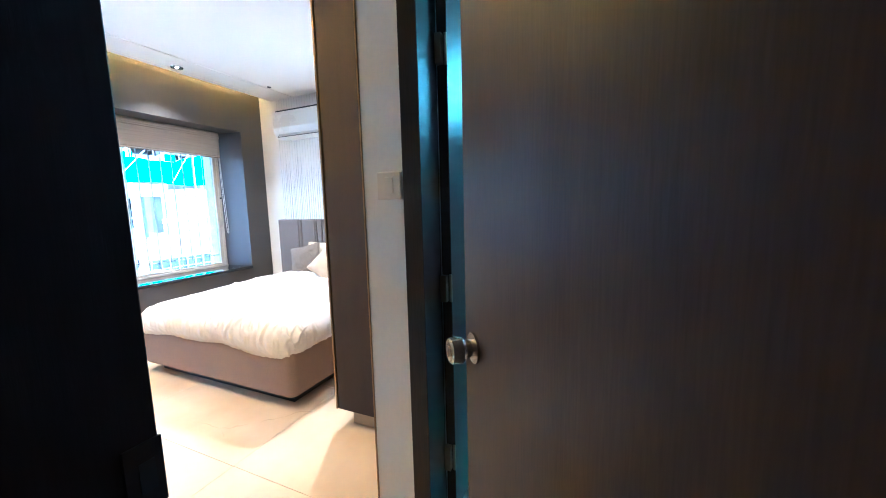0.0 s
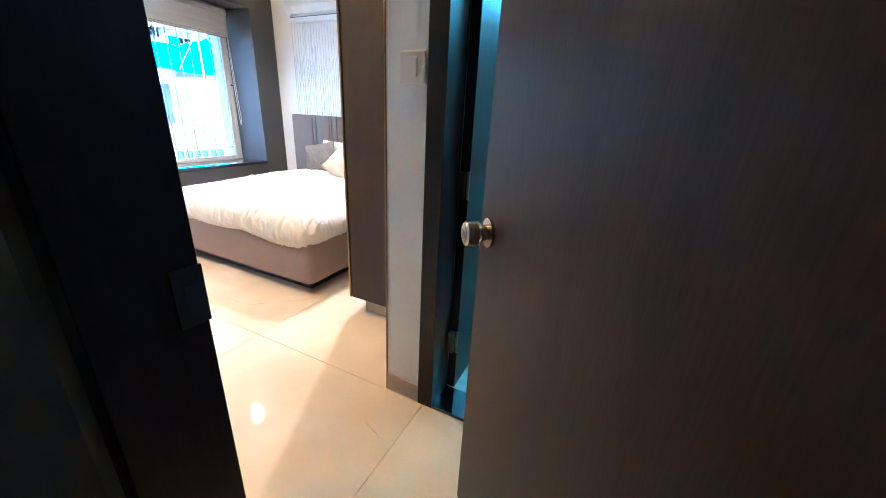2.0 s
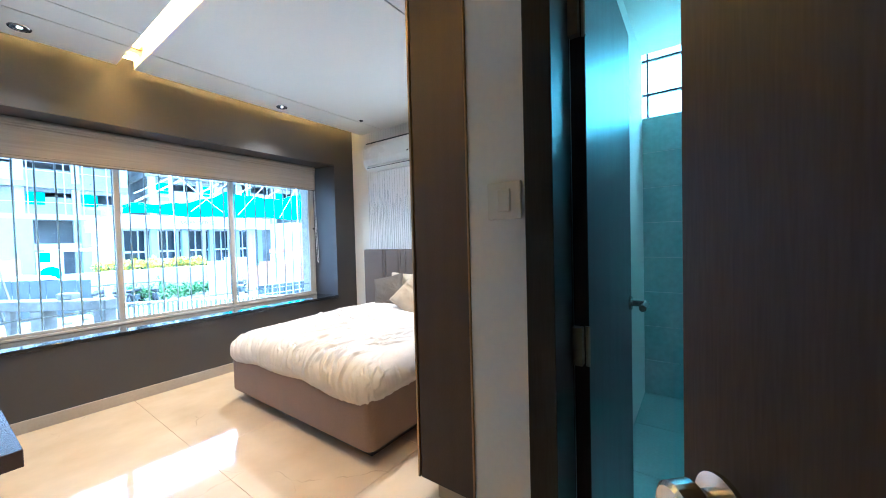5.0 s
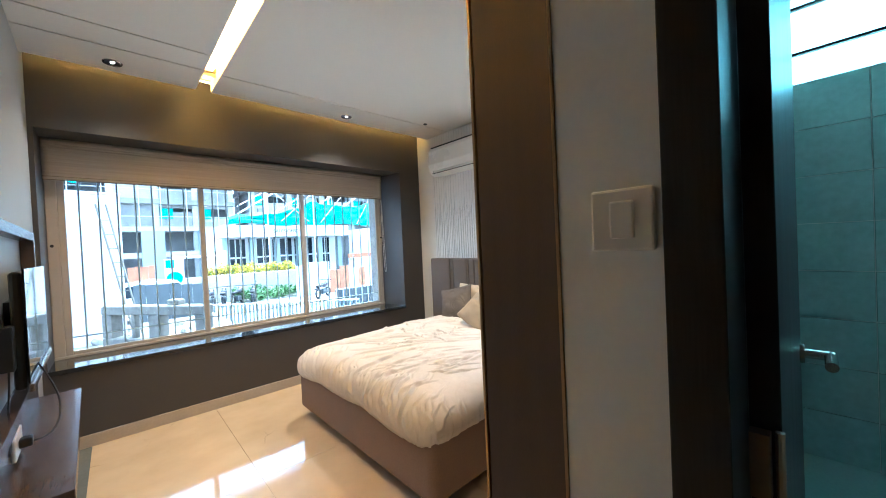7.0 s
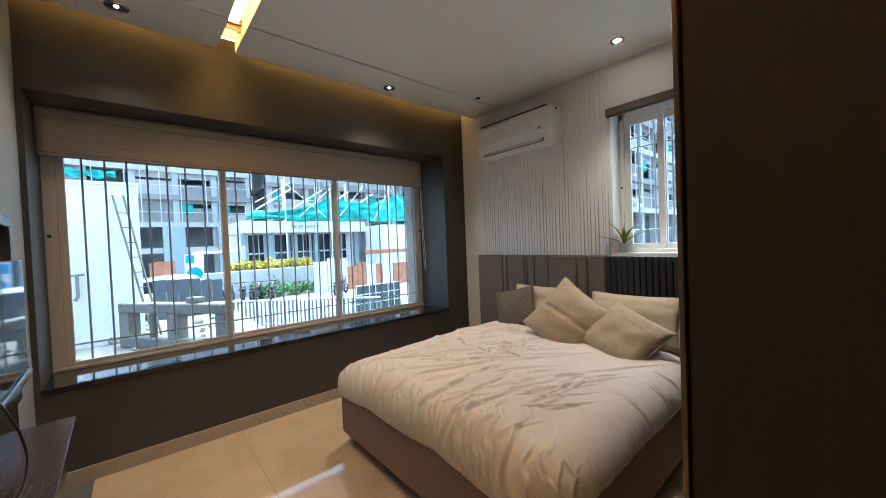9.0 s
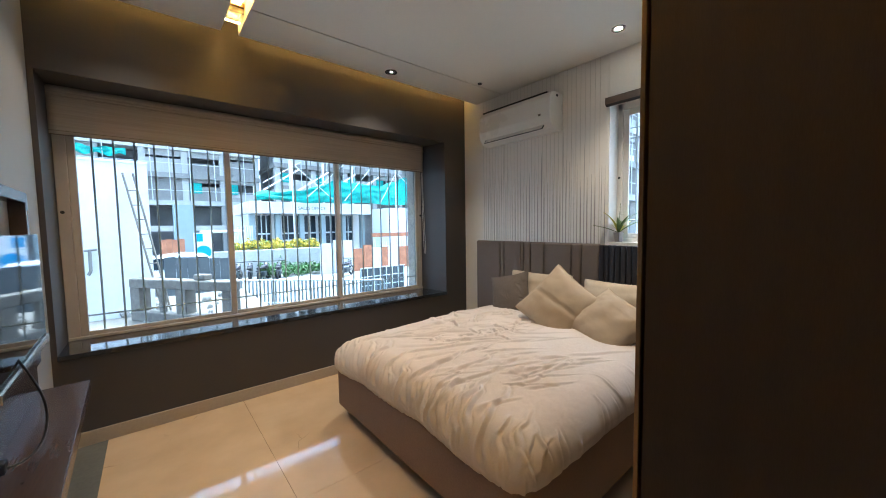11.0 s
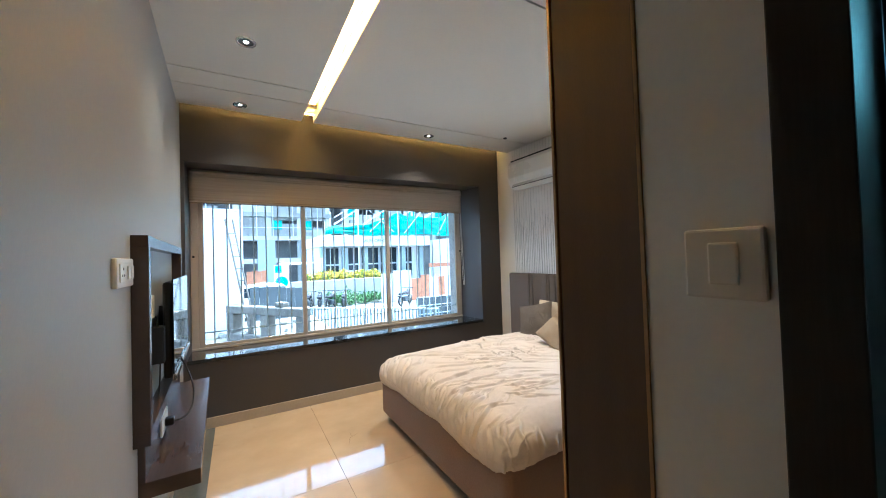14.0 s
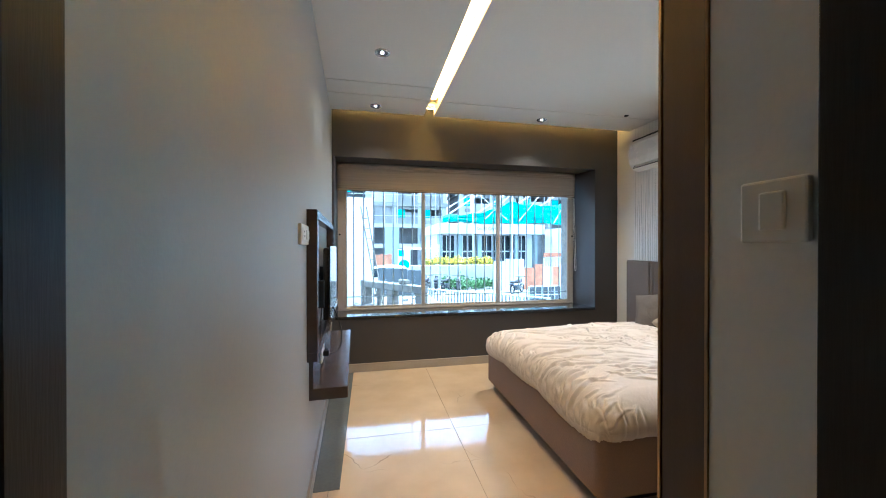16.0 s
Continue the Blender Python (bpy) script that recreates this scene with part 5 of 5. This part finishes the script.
def hanging_net(name, x0, x1, y, z0, z1, label, seed):
    """A crumpled strip of netting with a frayed lower edge."""
    bm = bmesh.new()
    nx, nz = 46, 8
    rows = []
    for j in range(nz + 1):
        v = j / nz
        rows.append([])
        for i in range(nx + 1):
            u = i / nx
            low = z0 + 0.35 * noise.noise((u * 9, seed, 0))
            top = z1 + 0.5 * noise.noise((u * 5, seed, 3))
            rows[-1].append(bm.verts.new((x0 + (x1 - x0) * u, y + 0.4 * noise.noise((u * 12, v * 3, seed)), low + (top - low) * v)))
    for j in range(nz):
        for i in range(nx):
            bm.faces.new((rows[j][i], rows[j][i + 1], rows[j + 1][i + 1], rows[j + 1][i]))
    return tagged(part(name, bm, M_NET, smooth=True), label, "net")


hanging_net("safety_net", -8.9, -1.0, 51.45, 9.2, 10.0, "crumpled teal safety net strung along the unfinished block", 7)
rp = thing("rusty_fence", (1.6, 30, GZ), "rusty sheet metal fence below the unfinished block", "fence")
for i in range(4):
    part("panel", boxes((0.95 + 0.33 * i, 1.27 + 0.33 * i, 30.0, 30.04, GZ, 0.68 + 0.05 * (i % 2))), M_RUST, rp)
ps = thing("corrugated_screen", (5.7, 29, GZ), "pale blue corrugated sheet screen beside the office", "screen")
for i in range(7):
    part("rib", boxes((5.2 + 0.14 * i, 5.31 + 0.14 * i, 29.0 - 0.03 * (i % 2), 29.05, GZ, 1.55), bevel=0.01), M_PALEM, ps)


def leaf_mass(name, x0, x1, y0, y1, z0, z1, n, size, material, label, category, seed, extra=None):
    """Many small tilted leaves in an uneven mound."""
    t = thing(name, ((x0 + x1) / 2, (y0 + y1) / 2, z0), label, category)
    rng = random.Random(seed)
    for mtl, share in ((material, 1.0),) + (((extra, 0.35),) if extra else ()):
        bm = bmesh.new()
        for i in range(int(n * share)):
            u = rng.random()
            x = x0 + (x1 - x0) * u
            y = rng.uniform(y0, y1)
            top = z0 + (z1 - z0) * (0.55 + 0.45 * noise.noise((x * 1.6, y, seed)) + 0.25 * noise.noise((x * 5, y * 3, seed)))
            z = z0 + (top - z0) * rng.random() ** 0.5
            m = Matrix.Translation((x, y, z)) @ Euler((rng.uniform(-1.2, 1.2), rng.uniform(-1.2, 1.2), rng.uniform(0, 6.3))).to_matrix().to_4x4()
            s = size * rng.uniform(0.5, 1.3)
            vs = [bm.verts.new(m @ Vector(c)) for c in ((-s, 0, 0), (0, -s * 0.4, 0.02), (s, 0, 0), (0, s * 0.4, 0.02))]
            bm.faces.new(vs)
        part("foliage", bm, mtl, t)
    return t


pl = thing("planter_wall", (6.9, 24.3, GZ), "low grey concrete planter wall along the road", "wall")
part("wall", boxes((2.6, 9.6, 24.2, 24.5, GZ, 0.05), bevel=0.03), M_CONC2, pl)
part("soil", boxes((2.6, 9.6, 24.5, 26.0, GZ, -0.05)), M_CONC, pl)
leaf_mass("flower_hedge", 4.3, 9.3, 24.45, 25.6, -0.05, 0.85, 2600, 0.11, M_YELLOW, "hedge of yellow croton leaves above the planter", "hedge", 3, M_BUSH)
leaf_mass("green_bush", 5.2, 9.9, 22.4, 23.8, GZ, -0.35, 2200, 0.11, M_BUSH, "low green bushes at the road side", "bush", 6)

fe = thing("sheet_fence", (11.2, 22, GZ), "patched fence of pale and rusty sheet metal", "fence")
rng0 = random.Random(2)
x = 8.3
while x < 14.5:
    w = rng0.uniform(0.5, 0.85)
    part("panel", boxes((x, x + w - 0.02, 22.0 + rng0.uniform(-0.06, 0.06), 22.1, GZ, rng0.uniform(-0.1, 0.15) + (0.45 if x < 10 else 0))), M_PALEM if x < 10.1 or rng0.random() < 0.35 else M_RUST, fe)
    x += w
dp = thing("dark_fence", (2.0, 18, GZ), "dark grey sheet metal fence by the yard", "fence")
for i in range(6):
    part("panel", boxes((0.85 + i * 0.36, 0.85 + i * 0.36 + 0.35, 17.9, 17.95, GZ, 0.28 - 0.03 * i)), M_DPANEL, dp)
gd = thing("mesh_gate", (7.8, 14, GZ), "dark panel gate with a pale square mesh", "gate")
part("panel", boxes((6.9, 9.0, 14.0, 14.04, GZ, -0.38)), M_DPANEL, gd)
for i in range(8):
    part("bar", boxes((6.9 + i * 0.29, 6.925 + i * 0.29, 13.95, 13.99, GZ, -0.34)), M_RAIL, gd)
for z in (-0.36, -0.72, -1.08):
    part("cross_bar", boxes((6.9, 9.0, 13.94, 13.985, z, z + 0.03)), M_RAIL, gd)
rl = thing("railing", (4.0, 13.7, GZ), "pale blue-grey steel railing of the yard", "railing")
ra, rb = Vector((2.3, 15.7, 0)), Vector((6.6, 11.6, 0))
for k in range(44):
    q = ra.lerp(rb, k / 43)
    part("post", rod(bmesh.new(), (q.x, q.y, GZ), (q.x, q.y, -0.50), 0.03, 6), M_RAILP, rl)
for z in (-0.50, -1.3):
    part("rail", rod(bmesh.new(), (ra.x, ra.y, z), (rb.x, rb.y, z), 0.03, 8), M_RAIL, rl)
sg = thing("notice_board", (2.5, 23, GZ), "white notice board with a blue round mark", "sign")
part("board", boxes((2.2, 3.0, 23, 23.05, -0.7, 1.15)), M_OFFICE, sg)
part("mark", rod(bmesh.new(), (2.6, 22.97, 0.15), (2.6, 23.0, 0.15), 0.34, 24), M_SIGNB, sg, "plain blue disc")
part("band", boxes((2.25, 2.6, 22.98, 23.0, 0.7, 1.1)), M_SIGNB, sg)
part("post", rod(bmesh.new(), (2.6, 23.03, GZ), (2.6, 23.03, -0.7), 0.04, 8), M_RAIL, sg)
sh = thing("parked_shelter", (4.2, 26, GZ), "pale cloth awning over parked motorbikes", "awning")
part("cloth", boxes((2.9, 5.0, 25.5, 27.5, 1.1, 1.25), bevel=0.05), M_OFFICE, sh)
for x in (2.95, 4.95):
    part("post", rod(bmesh.new(), (x, 25.6, GZ), (x, 25.6, 1.1), 0.04, 8), M_RAIL, sh)


def torus(bm, c, r, t, seg=20, ring=6):
    rows = []
    for i in range(seg):
        a = 2 * math.pi * i / seg
        rows.append([bm.verts.new((c[0] + (r + t * math.cos(b)) * math.cos(a), c[1] + t * math.sin(b), c[2] + (r + t * math.cos(b)) * math.sin(a))) for b in (2 * math.pi * k / ring for k in range(ring))])
    for i in range(seg):
        for k in range(ring):
            bm.faces.new((rows[i][k], rows[(i + 1) % seg][k], rows[(i + 1) % seg][(k + 1) % ring], rows[i][(k + 1) % ring]))
    return bm


def motorbike():
    b = thing("motorbike", (0, 0, 0), "parked dark motorbike at the road side", "motorbike", "parked motorbikes")
    for x in (-0.62, 0.62):
        wh = part("wheel", torus(bmesh.new(), (x, 0, 0.29), 0.24, 0.05), M_RUBBER, b)
        part("rim", rod(bmesh.new(), (x, -0.03, 0.29), (x, 0.03, 0.29), 0.09, 12), M_STEEL, wh)
    part("engine", boxes((-0.22, 0.25, -0.12, 0.12, 0.22, 0.50), bevel=0.05), M_DPANEL, b)
    part("tank", boxes((-0.05, 0.42, -0.13, 0.13, 0.60, 0.82), bevel=0.07), M_RED, b)
    part("seat", boxes((-0.72, -0.03, -0.12, 0.12, 0.64, 0.76), bevel=0.05), M_RUBBER, b)
    bm = bmesh.new()
    rod(bm, (0.62, 0.08, 0.29), (0.40, 0.08, 0.95), 0.025, 8)
    rod(bm, (0.62, -0.08, 0.29), (0.40, -0.08, 0.95), 0.025, 8)
    part("fork", bm, M_STEEL, b)
    part("handlebar", rod(bmesh.new(), (0.38, -0.36, 1.0), (0.38, 0.36, 1.0), 0.018, 8), M_RUBBER, b)
    part("headlight", rod(bmesh.new(), (0.44, 0, 0.86), (0.54, 0, 0.85), 0.09, 14), M_STEEL, b)
    part("mudguard", boxes((-0.95, -0.5, -0.06, 0.06, 0.55, 0.62), bevel=0.03), M_RED, b)
    return b


mb = motorbike()
places = [(3.2, 22.6, 70), (3.9, 22.4, 62), (4.6, 22.5, 75), (5.2, 22.2, 58), (5.9, 21.9, 70), (9.2, 20.4, 40)]
mb.matrix_basis = pose(2.5, 22.8, GZ, 0, 0, 66)
for px, py, rz in places:
    copy_thing(mb, pose(px, py, GZ, 0, 0, rz))


def car():
    c = thing("car", (1.4, 21, GZ), "white parked car behind the dark fence", "car")
    bm = bmesh.new()
    prof = [(-0.9, -1.2), (-0.95, -0.75), (-0.7, -0.55), (-0.1, -0.45), (0.45, 0.15), (1.6, 0.28), (2.4, 0.2), (3.0, -0.4), (3.25, -0.5), (3.3, -1.2)]
    prism(bm, prof, 20.2, 21.8)
    bmesh.ops.bevel(bm, geom=[e for e in bm.edges if abs(e.verts[0].co.y - e.verts[1].co.y) < 1e-4], offset=0.12, segments=3, affect="EDGES", profile=0.5)
    bd = part("body", bm, M_CARW, c)
    part("side_window", boxes((0.55, 2.5, 20.17, 20.22, -0.38, 0.1), bevel=0.01), M_DARKGL, bd)
    for x in (0.0, 2.4):
        w = part("wheel", torus(bmesh.new(), (x, 20.3, GZ + 0.31), 0.24, 0.075), M_RUBBER, c)
        part("rim", rod(bmesh.new(), (x, 20.24, GZ + 0.31), (x, 20.34, GZ + 0.31), 0.18, 16), M_STEEL, w)


car()
